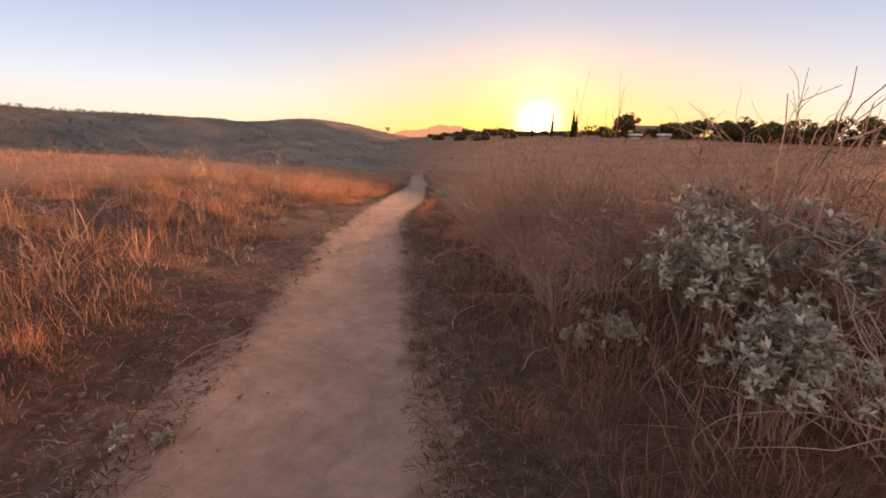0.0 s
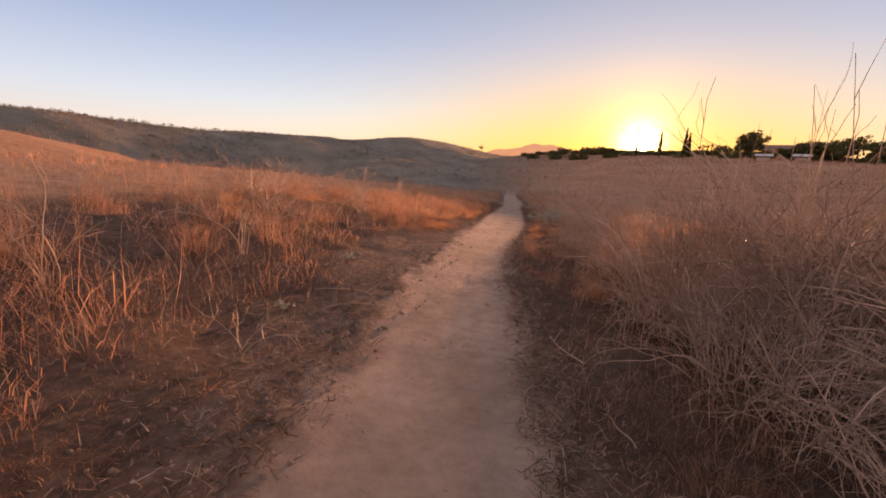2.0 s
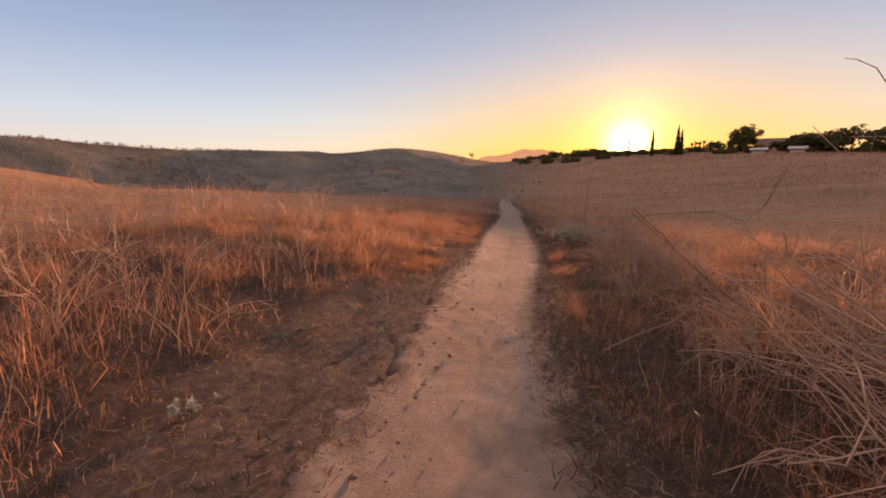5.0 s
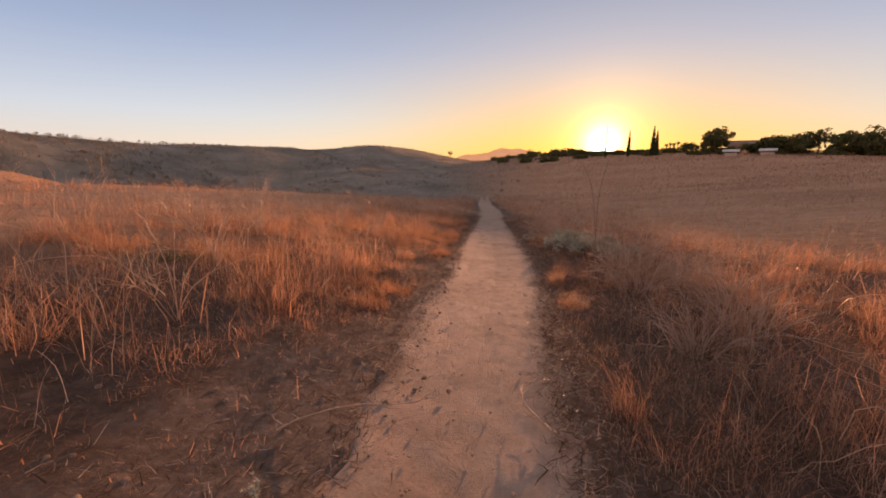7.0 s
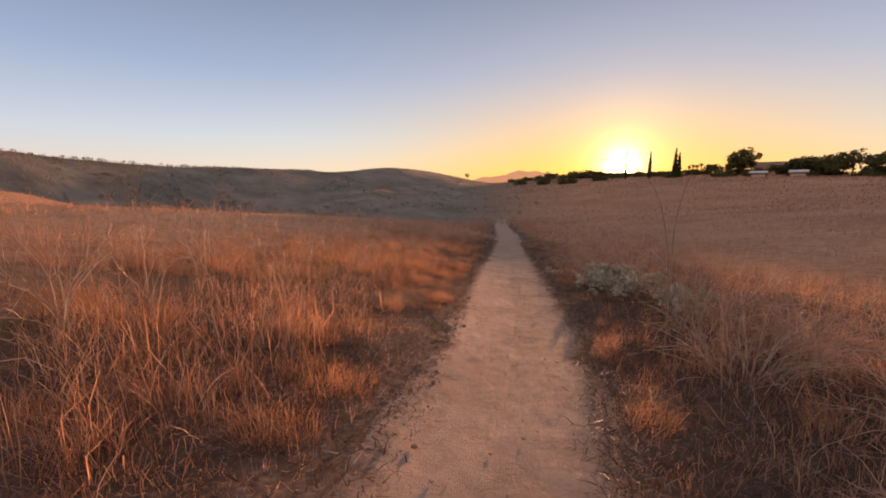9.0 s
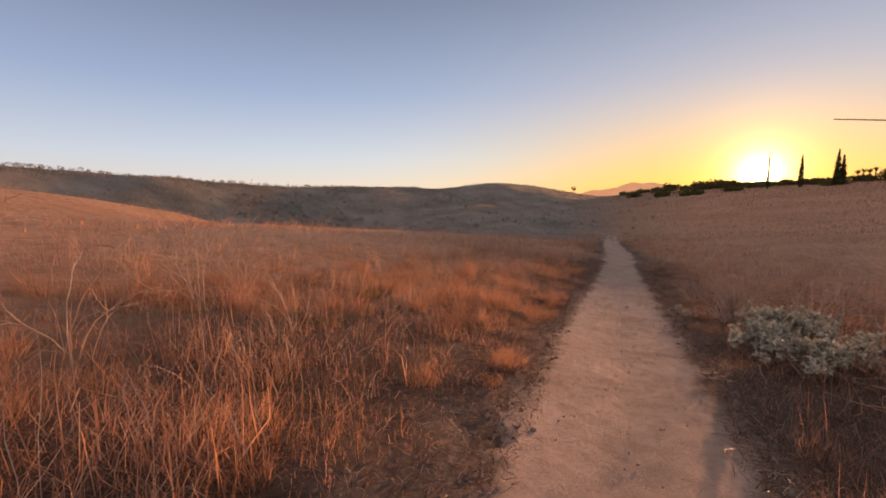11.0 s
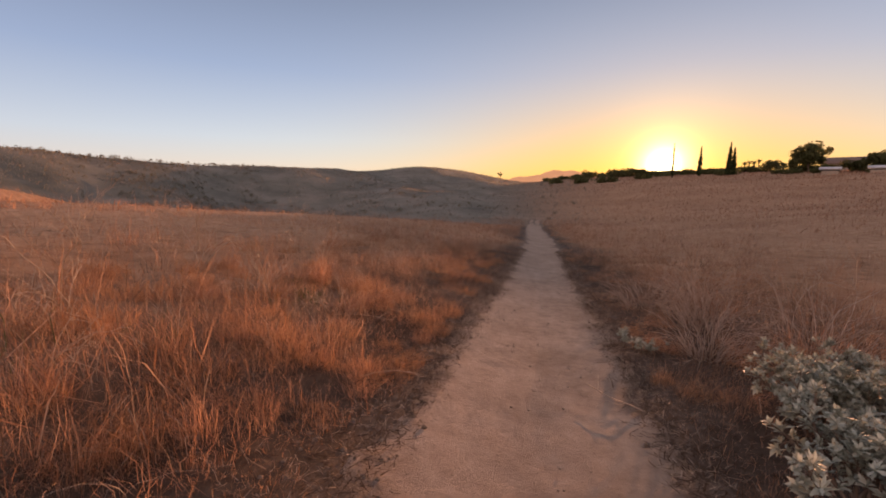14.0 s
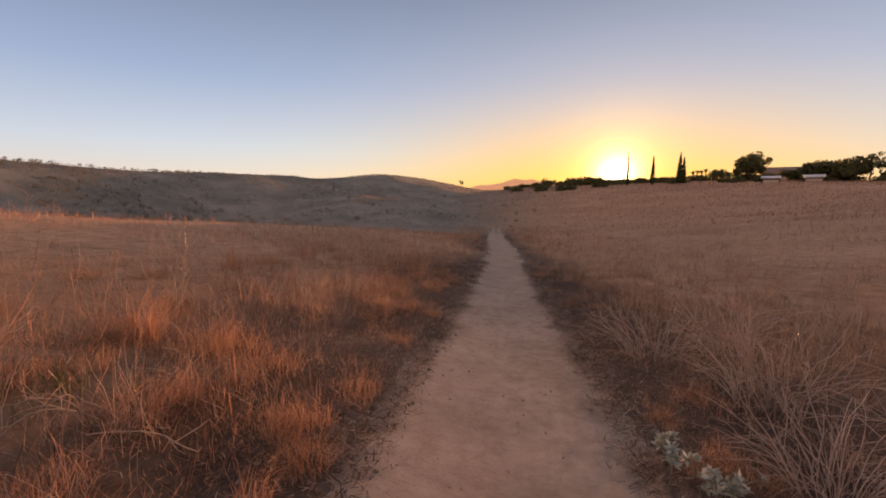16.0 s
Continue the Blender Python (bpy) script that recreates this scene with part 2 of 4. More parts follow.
def ramp(nt, fac, stops):
    n = nt.nodes.new("ShaderNodeValToRGB")
    while len(n.color_ramp.elements) < len(stops):
        n.color_ramp.elements.new(0.5)
    for e, (at, c) in zip(n.color_ramp.elements, stops):
        e.position, e.color = at, (*c, 1)
    nt.links.new(fac, n.inputs["Fac"])
    return n.outputs["Color"]


def place_noise(nt, scale, detail=4.0, rough=0.6):
    geo = nt.nodes.new("ShaderNodeNewGeometry")
    n = node(nt, "ShaderNodeTexNoise", Scale=scale, Detail=detail, Roughness=rough)
    nt.links.new(geo.outputs["Position"], n.inputs["Vector"])
    return n.outputs["Fac"]


def mixed(nt, fac, a, b, mode="MIX"):
    n = nt.nodes.new("ShaderNodeMix")
    n.data_type, n.blend_type = "RGBA", mode
    for key, value in ((0, fac), (6, a), (7, b)):
        if hasattr(value, "is_linked"):
            nt.links.new(value, n.inputs[key])
        elif key == 0:
            n.inputs[0].default_value = value
        else:
            n.inputs[key].default_value = (*value, 1)
    return n.outputs[2]


def ground_like(name, fine, patch, fine_scale, patch_scale, bump, bump_scale, rough=0.95, worn=False, glow=None, covered=False):
    """Soil: two scales of colour and a fine relief."""
    m, nt = shader(name)
    c1 = ramp(nt, place_noise(nt, fine_scale, 6, 0.7), fine)
    c2 = ramp(nt, place_noise(nt, patch_scale, 4, 0.6), patch)
    col = mixed(nt, 1.0, c1, c2, "MULTIPLY")
    if worn:
        # less trodden towards the edges: the dark soil takes over in patches
        wear = nt.nodes.new("ShaderNodeAttribute")
        wear.attribute_name = "wear"
        soil = ramp(nt, place_noise(nt, 9, 6, 0.7), [(0.25, (0.09, 0.06, 0.042)), (0.5, (0.165, 0.112, 0.08)), (0.8, (0.29, 0.205, 0.148))])
        col = mixed(nt, wear.outputs["Fac"], soil, col)
    if covered:
        # low grey-green scrub grows over the hill soil; its grey partly stands in for haze
        cover = nt.nodes.new("ShaderNodeAttribute")
        cover.attribute_name = "cover"
        green = ramp(nt, place_noise(nt, 0.11, 7, 0.65), [(0.3, (0.105, 0.099, 0.079)), (0.5, (0.175, 0.162, 0.128)), (0.7, (0.26, 0.225, 0.178))])
        col = mixed(nt, cover.outputs["Fac"], col, green)
        # trodden, bare soil beside the footpath
        bare = nt.nodes.new("ShaderNodeAttribute")
        bare.attribute_name = "bare"
        dusty = ramp(nt, place_noise(nt, 11, 7, 0.72), [(0.25, (0.06, 0.042, 0.032)), (0.5, (0.135, 0.096, 0.072)), (0.8, (0.27, 0.20, 0.152))])
        col = mixed(nt, bare.outputs["Fac"], col, dusty)
        # dry grass stands over the meadow soil
        sward = nt.nodes.new("ShaderNodeAttribute")
        sward.attribute_name = "sward"
        dry = mixed(nt, 1.0, ramp(nt, place_noise(nt, 2.2, 7, 0.75), [(0.3, (0.24, 0.135, 0.075)), (0.5, (0.42, 0.25, 0.145)), (0.7, (0.55, 0.345, 0.21))]),
                    ramp(nt, place_noise(nt, 0.09, 5, 0.6), [(0.35, (0.72, 0.68, 0.66)), (0.65, (1, 1, 1))]), "MULTIPLY")
        col = mixed(nt, sward.outputs["Fac"], col, dry)
    b = node(nt, "ShaderNodeBump", Strength=bump, Distance=0.02)
    nt.links.new(place_noise(nt, bump_scale, 8, 0.75), b.inputs["Height"])
    s = node(nt, "ShaderNodeBsdfPrincipled", Roughness=rough)
    s.inputs["Specular IOR Level"].default_value = 0.15
    nt.links.new(col, s.inputs["Base Color"])
    nt.links.new(b.outputs[0], s.inputs["Normal"])
    # emission in place of the light that haze would scatter
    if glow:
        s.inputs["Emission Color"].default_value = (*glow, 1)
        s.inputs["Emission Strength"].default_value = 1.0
    out = nt.nodes.new("ShaderNodeOutputMaterial")
    nt.links.new(s.outputs[0], out.inputs[0])
    return m


def blade_like(name, tones, through_light, patch_scale=0.5, dark=0.6, gloss=0.0, deep=(1, 1, 1)):
    """Thin dry or green blades and leaves, which let light through; each island has its own tone."""
    m, nt = shader(name)
    geo = nt.nodes.new("ShaderNodeNewGeometry")
    c1 = ramp(nt, geo.outputs["Random Per Island"], tones)
    c2 = ramp(nt, place_noise(nt, patch_scale, 3), [(0.3, (dark, dark * 0.97, dark * 0.93)), (0.65, (1, 1, 1))])
    col = mixed(nt, 1.0, c1, c2, "MULTIPLY")
    d = node(nt, "ShaderNodeBsdfPrincipled", Roughness=0.5 if gloss else 0.85)
    d.inputs["Specular IOR Level"].default_value = gloss
    t = nt.nodes.new("ShaderNodeBsdfTranslucent")
    nt.links.new(col, d.inputs["Base Color"])
    # light that comes through a blade is deeper in colour than what it throws back
    nt.links.new(mixed(nt, 1.0, col, deep, "MULTIPLY"), t.inputs["Color"])
    mix = node(nt, "ShaderNodeMixShader", Fac=through_light)
    nt.links.new(d.outputs[0], mix.inputs[1])
    nt.links.new(t.outputs[0], mix.inputs[2])
    out = nt.nodes.new("ShaderNodeOutputMaterial")
    nt.links.new(mix.outputs[0], out.inputs[0])
    return m


def spread_tones(*colours):
    return [(k / max(len(colours) - 1, 1), c) for k, c in enumerate(colours)]


M_SOIL = ground_like("dry_soil", [(0.25, (0.055, 0.037, 0.027)), (0.5, (0.105, 0.072, 0.052)), (0.8, (0.22, 0.155, 0.112))],
                     [(0.3, (0.55, 0.52, 0.5)), (0.7, (1, 1, 1))], 9, 0.5, 0.8, 30, covered=True)
M_TRAIL = ground_like("trodden_dirt", [(0.25, (0.28, 0.202, 0.15)), (0.5, (0.38, 0.28, 0.21)), (0.8, (0.48, 0.365, 0.278))],
                      [(0.3, (0.72, 0.7, 0.68)), (0.65, (1, 1, 1))], 7, 1.1, 0.8, 30, worn=True)
# slopes that glow orange to imitate haze before them
M_MOUNTAIN = ground_like("far_slopes_glow", [(0.3, (0.30, 0.20, 0.15)), (0.7, (0.42, 0.30, 0.22))], [(0.3, (0.8, 0.8, 0.8)), (0.7, (1, 1, 1))], 0.02, 0.004, 0.2, 0.05, glow=(0.30, 0.125, 0.05))
M_STONE = ground_like("clods", [(0.3, (0.3, 0.225, 0.17)), (0.7, (0.48, 0.37, 0.29))], [(0.3, (0.7, 0.7, 0.7)), (0.7, (1, 1, 1))], 40, 3, 0.5, 60)
M_GRASS = blade_like("dry_grass", spread_tones((0.26, 0.135, 0.09), (0.55, 0.325, 0.225), (0.68, 0.44, 0.315), (0.39, 0.21, 0.14), (0.82, 0.60, 0.46)), 0.7, 1.7, 0.52, 0.3, (1, 0.88, 0.74))
M_RUSSET = blade_like("russet_grass", spread_tones((0.35, 0.185, 0.105), (0.59, 0.35, 0.215), (0.48, 0.26, 0.15), (0.74, 0.51, 0.35)), 0.62, 1.5, 0.6, 0.2, (1, 0.88, 0.74))
M_CLOD = ground_like("soil_clods", [(0.3, (0.15, 0.108, 0.08)), (0.7, (0.31, 0.23, 0.172))], [(0.3, (0.6, 0.6, 0.6)), (0.7, (1, 1, 1))], 40, 3, 0.6, 60)
# brown straw tones, darkened further to give the shade between grass stems
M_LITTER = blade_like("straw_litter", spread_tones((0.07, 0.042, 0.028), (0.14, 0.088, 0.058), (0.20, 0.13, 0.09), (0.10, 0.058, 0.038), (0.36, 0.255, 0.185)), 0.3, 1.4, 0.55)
M_STALK = blade_like("bleached_stalk", spread_tones((0.30, 0.20, 0.135), (0.45, 0.325, 0.23), (0.60, 0.46, 0.34)), 0.3, 2.0, 0.75, 0.5)
M_BRUSH = blade_like("grey_brushwood", spread_tones((0.30, 0.21, 0.16), (0.47, 0.35, 0.275), (0.60, 0.47, 0.38), (0.38, 0.265, 0.20)), 0.25, 1.5, 0.6)
M_WOOD = blade_like("grey_bark", spread_tones((0.2, 0.15, 0.115), (0.3, 0.23, 0.18)), 0.0, 6.0, 0.6)
M_SAGE = blade_like("silvery_leaf", spread_tones((0.28, 0.295, 0.235), (0.41, 0.43, 0.35), (0.53, 0.55, 0.46), (0.32, 0.315, 0.24)), 0.25, 3.0, 0.75, 0.25)
M_GREEN = blade_like("green_blades", spread_tones((0.07, 0.09, 0.035), (0.12, 0.13, 0.05), (0.19, 0.16, 0.07)), 0.35, 1.0, 0.7)
# dry grass tones, greyed partly to stand in for haze on the hill
M_HILLGRASS = blade_like("hill_grass", spread_tones((0.19, 0.18, 0.145), (0.26, 0.24, 0.195), (0.33, 0.29, 0.235)), 0.4, 0.03, 0.6)
M_SCRUB = blade_like("hill_scrub", spread_tones((0.15, 0.138, 0.10), (0.20, 0.18, 0.135), (0.26, 0.225, 0.17)), 0.35, 0.05, 0.7)
M_LEAVES = blade_like("tree_leaves", spread_tones((0.09, 0.10, 0.045), (0.13, 0.135, 0.06), (0.17, 0.155, 0.08)), 0.6, 0.1, 0.75)
M_CYPRESS = blade_like("cypress_needles", spread_tones((0.03, 0.045, 0.02), (0.05, 0.065, 0.03)), 0.15, 0.3, 0.7)
M_TRUNK = blade_like("tree_bark", spread_tones((0.12, 0.09, 0.065), (0.18, 0.14, 0.10)), 0.0, 1.0, 0.6)
M_WALL = ground_like("tan_render", [(0.3, (0.30, 0.24, 0.19)), (0.7, (0.38, 0.31, 0.25))], [(0.3, (0.85, 0.85, 0.85)), (0.7, (1, 1, 1))], 2, 0.3, 0.2, 8, 0.8)
M_ROOF = ground_like("roof_tiles", [(0.3, (0.16, 0.11, 0.09)), (0.7, (0.26, 0.18, 0.14))], [(0.3, (0.8, 0.8, 0.8)), (0.7, (1, 1, 1))], 4, 0.4, 0.3, 10, 0.8)
M_PALEROOF = ground_like("pale_roofing", [(0.3, (0.46, 0.46, 0.48)), (0.7, (0.56, 0.56, 0.58))], [(0.3, (0.85, 0.85, 0.85)), (0.7, (1, 1, 1))], 2, 0.3, 0.2, 8, 0.6)
M_GLASS = ground_like("dark_window", [(0.3, (0.03, 0.035, 0.04)), (0.7, (0.05, 0.055, 0.06))], [(0.3, (0.9, 0.9, 0.9)), (0.7, (1, 1, 1))], 1, 0.3, 0.0, 5, 0.15)

SHOULDER_L = ((-6, 0, 3, 6, 8, 10, 12, 15, 18, 22, 80), (0.35, 0.35, 0.4, 0.8, 1.35, 1.2, 0.6, 0.42, 0.38, 0.36, 0.35))
SHOULDER_R = ((-6, 0, 4, 6, 10, 14, 20, 80), (0.25, 0.25, 0.28, 0.3, 0.3, 0.2, 0.3, 0.3))


def off_trail(x, y):
    """The distance from the trail's edge, and which side (1 to the right)."""
    d = x - trail_x(y)
    return np.abs(d) - np.interp(y, HALF_Y, HALF_W), np.sign(d)


def shoulder(y, side):
    return np.where(side < 0, np.interp(y, *SHOULDER_L), np.interp(y, *SHOULDER_R))


# ---------------------------------------------------------------- ground and trail
xs = spread(-4.5, 4.5, 0.12, 2600, 1.1)
ys = spread(-3, 32, 0.16, 2600, 1.1)
gx, gy = np.meshgrid(xs, ys)
gz = land(gx, gy)
under = sm(1.1, 0.97, np.abs(gx - trail_x(gy)) / trail_half(gy)) * sm(88, 80, gy) * sm(-7.8, -6.5, gy)
gz = gz - 0.06 * under
ground_mesh = mesh_of("ground", *sheet(xs, ys, gz), smooth=True)
cover = ground_mesh.attributes.new("cover", "FLOAT", "POINT")
gr, ga = np.hypot(gx, gy - 12), np.degrees(np.arctan2(gx, gy - 12))
grey_hill = sm(47, 58, gr + 4 * fnoise(gx, gy, 20, 61, 2)) * sm(14, -6, ga) * sm(1.9, 0.9, knoll(gx, gy) * sm(62, 55, gr))
cover.data.foreach_set("value", grey_hill.astype(np.float32).ravel())
sward = ground_mesh.attributes.new("sward", "FLOAT", "POINT")
meadow = sm(2.5, 9, np.abs(gx - trail_x(np.minimum(gy, 90))) * (1 + 2 * sm(16, 34, gy)) + 3 * fnoise(gx, gy, 5, 62, 2)) + sm(60, 84, gy)
sward.data.foreach_set("value", (np.clip(meadow, 0, 1) * (1 - grey_hill)).astype(np.float32).ravel())
bare = ground_mesh.attributes.new("bare", "FLOAT", "POINT")
strip, strip_side = off_trail(gx, np.clip(gy, -6, 80))
bare.data.foreach_set("value", (sm(1.15, 0.55, strip / shoulder(gy, strip_side) + 0.35 * fnoise(gx, gy, 0.5, 63, 3)) * sm(60, 40, gy)).astype(np.float32).ravel())
thing("ground", ground_mesh, M_SOIL, "dry brown soil of a rolling meadow and its hills", "ground", kind="structure")

tv = np.linspace(-1.4, 1.4, 57)
ty = np.concatenate([np.arange(-6, 32, 0.07), np.arange(32, 82, 0.25)])
tw, tY = np.meshgrid(tv, ty)
half = trail_half(tY)
tX = trail_x(tY) + tw * half
edge = np.abs(tw) + 0.16 * fnoise(tX, tY, 0.45, 21, 2) + 0.16 * fnoise(tX, tY, 0.1, 22, 2)
tz = land(tX, tY) + 0.0035 * fnoise(tX, tY, 0.16, 23, 3) + 0.002 * vnoise(tX, tY, 0.9, 24) - 0.02 - 0.05 * sm(1.05, 1.4, edge) + 0.02 * sm(0.5, 1.0, np.abs(tw))
tz -= 0.006 * sm(0.35, 0.6, vnoise(tX, tY, 0.15, 26))
trail_mesh = mesh_of("trail", *sheet(tX, tY, tz), smooth=True)
wear = trail_mesh.attributes.new("wear", "FLOAT", "POINT")
wear.data.foreach_set("value", (sm(1.2, 0.8, np.abs(tw) + 0.3 * fnoise(tX, tY, 0.5, 27, 3) + 0.12 * vnoise(tX, tY, 0.07, 28))).astype(np.float32).ravel())
thing("trail", trail_mesh, M_TRAIL, "narrow trodden dirt footpath, pale and dusty", "footpath", kind="structure")

# the far mountain at the valley's end, its material glowing in place of haze
ma = np.radians(np.linspace(-4, 16, 90))
md = np.linspace(0, 1, 24)
mA, mD = np.meshgrid(ma, md)
mdeg = np.degrees(mA)
crest = 1500 * np.tan(np.radians(np.interp(mdeg, (-4, 0, 2, 4.5, 6.5, 9, 12, 16), (0.4, 1.0, 1.5, 1.95, 2.05, 1.85, 1.3, 0.6)) + 0.06 * fnoise(mdeg, mdeg * 0, 0.9, 31, 3)))
mR = 1250 + 500 * mD
mZ = -10 + (crest + 10) * np.sin(np.pi * np.clip(mD, 0, 1)) ** 0.8 + 8 * fnoise(mR, mdeg * 25, 60, 33) * np.sin(np.pi * mD)
thing("mountain", mesh_of("mountain", *sheet(np.sin(mA) * mR, 12 + np.cos(mA) * mR, mZ), smooth=True), M_MOUNTAIN, "distant bare mountain, its haze imitated by an orange glow", "mountain", kind="structure")

# ---------------------------------------------------------------- grass
rng = np.random.default_rng(7)


def grown(x, y):
    """How full the grass stands, 0 to 1, and how high in metres."""
    e, side = off_trail(x, y)
    s = shoulder(y, side)
    full = sm(0.15, 1.0, e / s + 0.25 * vnoise(x, y, 0.5, 41)) * (0.25 + 0.75 * sm(-0.4, 0.2, fnoise(x, y, 0.8, 42, 2)))
    tall = 0.13 + 0.44 * sm(0.0, 1.0, (e - s * 0.7) / 1.4) + 0.13 * fnoise(x, y, 2.2, 43, 2)
    tall = np.where(side < 0, tall * np.interp(y, (0, 6, 10, 40), (1.0, 1.0, 0.86, 0.88)), tall)
    tall = np.where(side > 0, tall * np.interp(y, (0, 5, 7, 30), (1.25, 1.15, 0.95, 0.9)), tall)
    return full, np.maximum(tall, 0.08)


def tufted(n, x, y, size):
    """Scatters n roots in tufts round the given middles."""
    k = rng.integers(0, len(x), n)
    a, r = rng.uniform(0, 2 * np.pi, n), np.abs(rng.normal(0, 1, n)) * size
    return x[k] + np.cos(a) * r, y[k] + np.sin(a) * r, a, k


def grass(name, n, centres, size, width, levels, material, label, short=1.0, lean=0.6, fill=0.0):
    x, y, a, k = tufted(n, *centres, size)
    full, tall = grown(x, y)
    e, _ = off_trail(x, y)
    keep = rng.uniform(0, 1, n) < np.maximum(full, fill * (e > 0.05))
    x, y, a, k, tall = x[keep], y[keep], a[keep], k[keep], tall[keep]
    m = len(x)
    tuft = np.random.default_rng(3)
    swing = tuft.uniform(-np.pi, np.pi, len(centres[0]))[k]
    tall = tall * tuft.uniform(0.5, 1.4, len(centres[0]))[k]
    laid = np.where(tuft.uniform(0, 1, len(centres[0])) < 0.48, tuft.uniform(0.5, 1.2, len(centres[0])), 0.0)[k]
    heading = np.where((rng.uniform(0, 1, m) < 0.55) & (laid == 0), a, swing) + rng.normal(0, 0.5, m)
    length = tall * np.where(rng.uniform(0, 1, m) < 0.1, rng.uniform(1.2, 1.8, m), rng.uniform(0.3, 1.15, m)) * short
    base = np.stack([x, y, land(x, y) - 0.02], -1)
    mesh = mesh_of(name, *ribbons(base, heading, np.abs(rng.normal(0.12, lean, m)) + laid, rng.normal(0.7, 0.75, m), length, width * rng.uniform(0.6, 1.4, m), levels, rng))
    return thing(name, mesh, material, label, "grass", kind="stuff")


def scatter(n, near, far, y0, y1, sides=(-1, 1)):
    """Points beside the trail, thinning with the distance from it."""
    y = rng.uniform(y0, y1, n)
    d = near * np.exp(rng.uniform(0, 1, n) * math.log(far / near)) - near * 0.8
    side = rng.choice(sides, n)
    return trail_x(y) + side * (np.interp(y, HALF_Y, HALF_W) + d), y


grass("meadow_grass", 90000, scatter(6000, 0.8, 8, -1, 35), 0.12, 0.0028, 4, M_GRASS, "dry reddish-brown meadow grass beside the footpath")
grass("fine_grass", 270000, scatter(8000, 0.7, 7, -1, 32), 0.13, 0.0025, 3, M_GRASS, "fine dry grass filling the gaps between the taller tufts", 0.75, 0.65)
grass("meadow_grass", 135000, scatter(14000, 5, 46, -4, 62), 0.25, 0.0075, 3, M_GRASS, "dry reddish-brown meadow grass beside the footpath")
grass("meadow_grass", 40000, scatter(3000, 0.9, 10, 30, 82), 0.25, 0.014, 3, M_GRASS, "dry reddish-brown meadow grass beside the footpath")
far_x, far_y = scatter(26000, 24, 130, 0, 150)
far_out = np.abs(far_x) > 17
grass("far_meadow_grass", 68000, (far_x[far_out], far_y[far_out]), 0.6, 0.036, 3, M_GRASS, "far dry meadow grass on the slopes", 0.9)
# low brown layer whose colour also carries the shade of the gaps
grass("low_thatch", 90000, scatter(10000, 0.6, 5.5, -1, 32), 0.16, 0.0055, 3, M_LITTER, "matted dark-brown dead grass, darkened further for the shade between the taller stems", 0.55, 0.9, 0.75)
grass("green_grass", 3000, (np.array([-3.2, -3.6, -2.9, -4.2, -2.6, -3.4, 1.25]), np.array([15.8, 17.5, 18.6, 12.5, 20.5, 21.5, 3.6])), 0.3, 0.006, 3, M_GREEN, "olive-green blades among the dry grass", 0.6)


def stalks(name, n, y0, y1, near, far, sides, label):
    """Long pale stems that arch over, singly and in loose sheaves."""
    cx, cy = scatter(n // 5, near, far, y0, y1, sides)
    k = rng.integers(0, len(cx), n)
    x, y = cx[k] + rng.normal(0, 0.09, n), cy[k] + rng.normal(0, 0.09, n)
    full, tall = grown(x, y)
    keep = (rng.uniform(0, 1, n) < full) & (tall > 0.25)
    x, y, k, tall = x[keep], y[keep], k[keep], tall[keep]
    m = len(x)
    turn = np.random.default_rng(5).uniform(-np.pi, np.pi, len(cx))[k] + rng.normal(0, 0.7, m)
    base = np.stack([x, y, land(x, y) - 0.02], -1)
    mesh = mesh_of(name, *ribbons(base, turn, np.abs(rng.normal(0.2, 0.25, m)), np.abs(rng.normal(1.3, 0.6, m)), tall * rng.uniform(0.9, 1.9, m), rng.uniform(0.003, 0.0055, m), 7, rng, 0.1))
    return thing(name, mesh, M_STALK, label, "grass", kind="stuff")


stalks("pale_stalks", 14000, -1, 34, 1.2, 14, (-1, -1, 1), "pale dry stems arching over the meadow grass")


def straw(name, n, material, label, reach, size, width, left=0.55):
    """Short straws that lie on the ground."""
    y = rng.uniform(-2, 34, n)
    side = np.where(rng.uniform(0, 1, n) < left, -1, 1)
    e = np.abs(rng.normal(0, 1, n)) * reach * shoulder(y, side) - 0.03 - np.abs(rng.normal(0, 0.09, n))
    x = trail_x(y) + side * (np.interp(y, HALF_Y, HALF_W) + e)
    length = rng.uniform(0.3, 1.0, n) * size
    base = np.stack([x, y, land(x, y) + rng.uniform(0.0, 0.03, n)], -1)
    heading = rng.uniform(0, 2 * np.pi, n)
    mesh = mesh_of(name, *ribbons(base, heading, rng.normal(1.45, 0.12, n), rng.normal(0.05, 0.25, n), length, width * rng.uniform(0.6, 1.5, n), 3, rng))
    return thing(name, mesh, material, label, "straw litter", kind="stuff")


straw("straw_litter", 46000, M_LITTER, "broken dry straw lying along the path's edges", 1.0, 0.14, 0.006)
straw("straw_litter", 14000, M_LITTER, "flattened straw between the low brush", 5.0, 0.24, 0.006, 0.15)
straw("straw_litter", 14000, M_STALK, "bleached straw ends lying along the path's edges", 0.9, 0.12, 0.004)
straw("straw_litter", 3500, M_STALK, "bleached straw ends lying along the path's edges", 1.1, 0.2, 0.0035, 0.2)


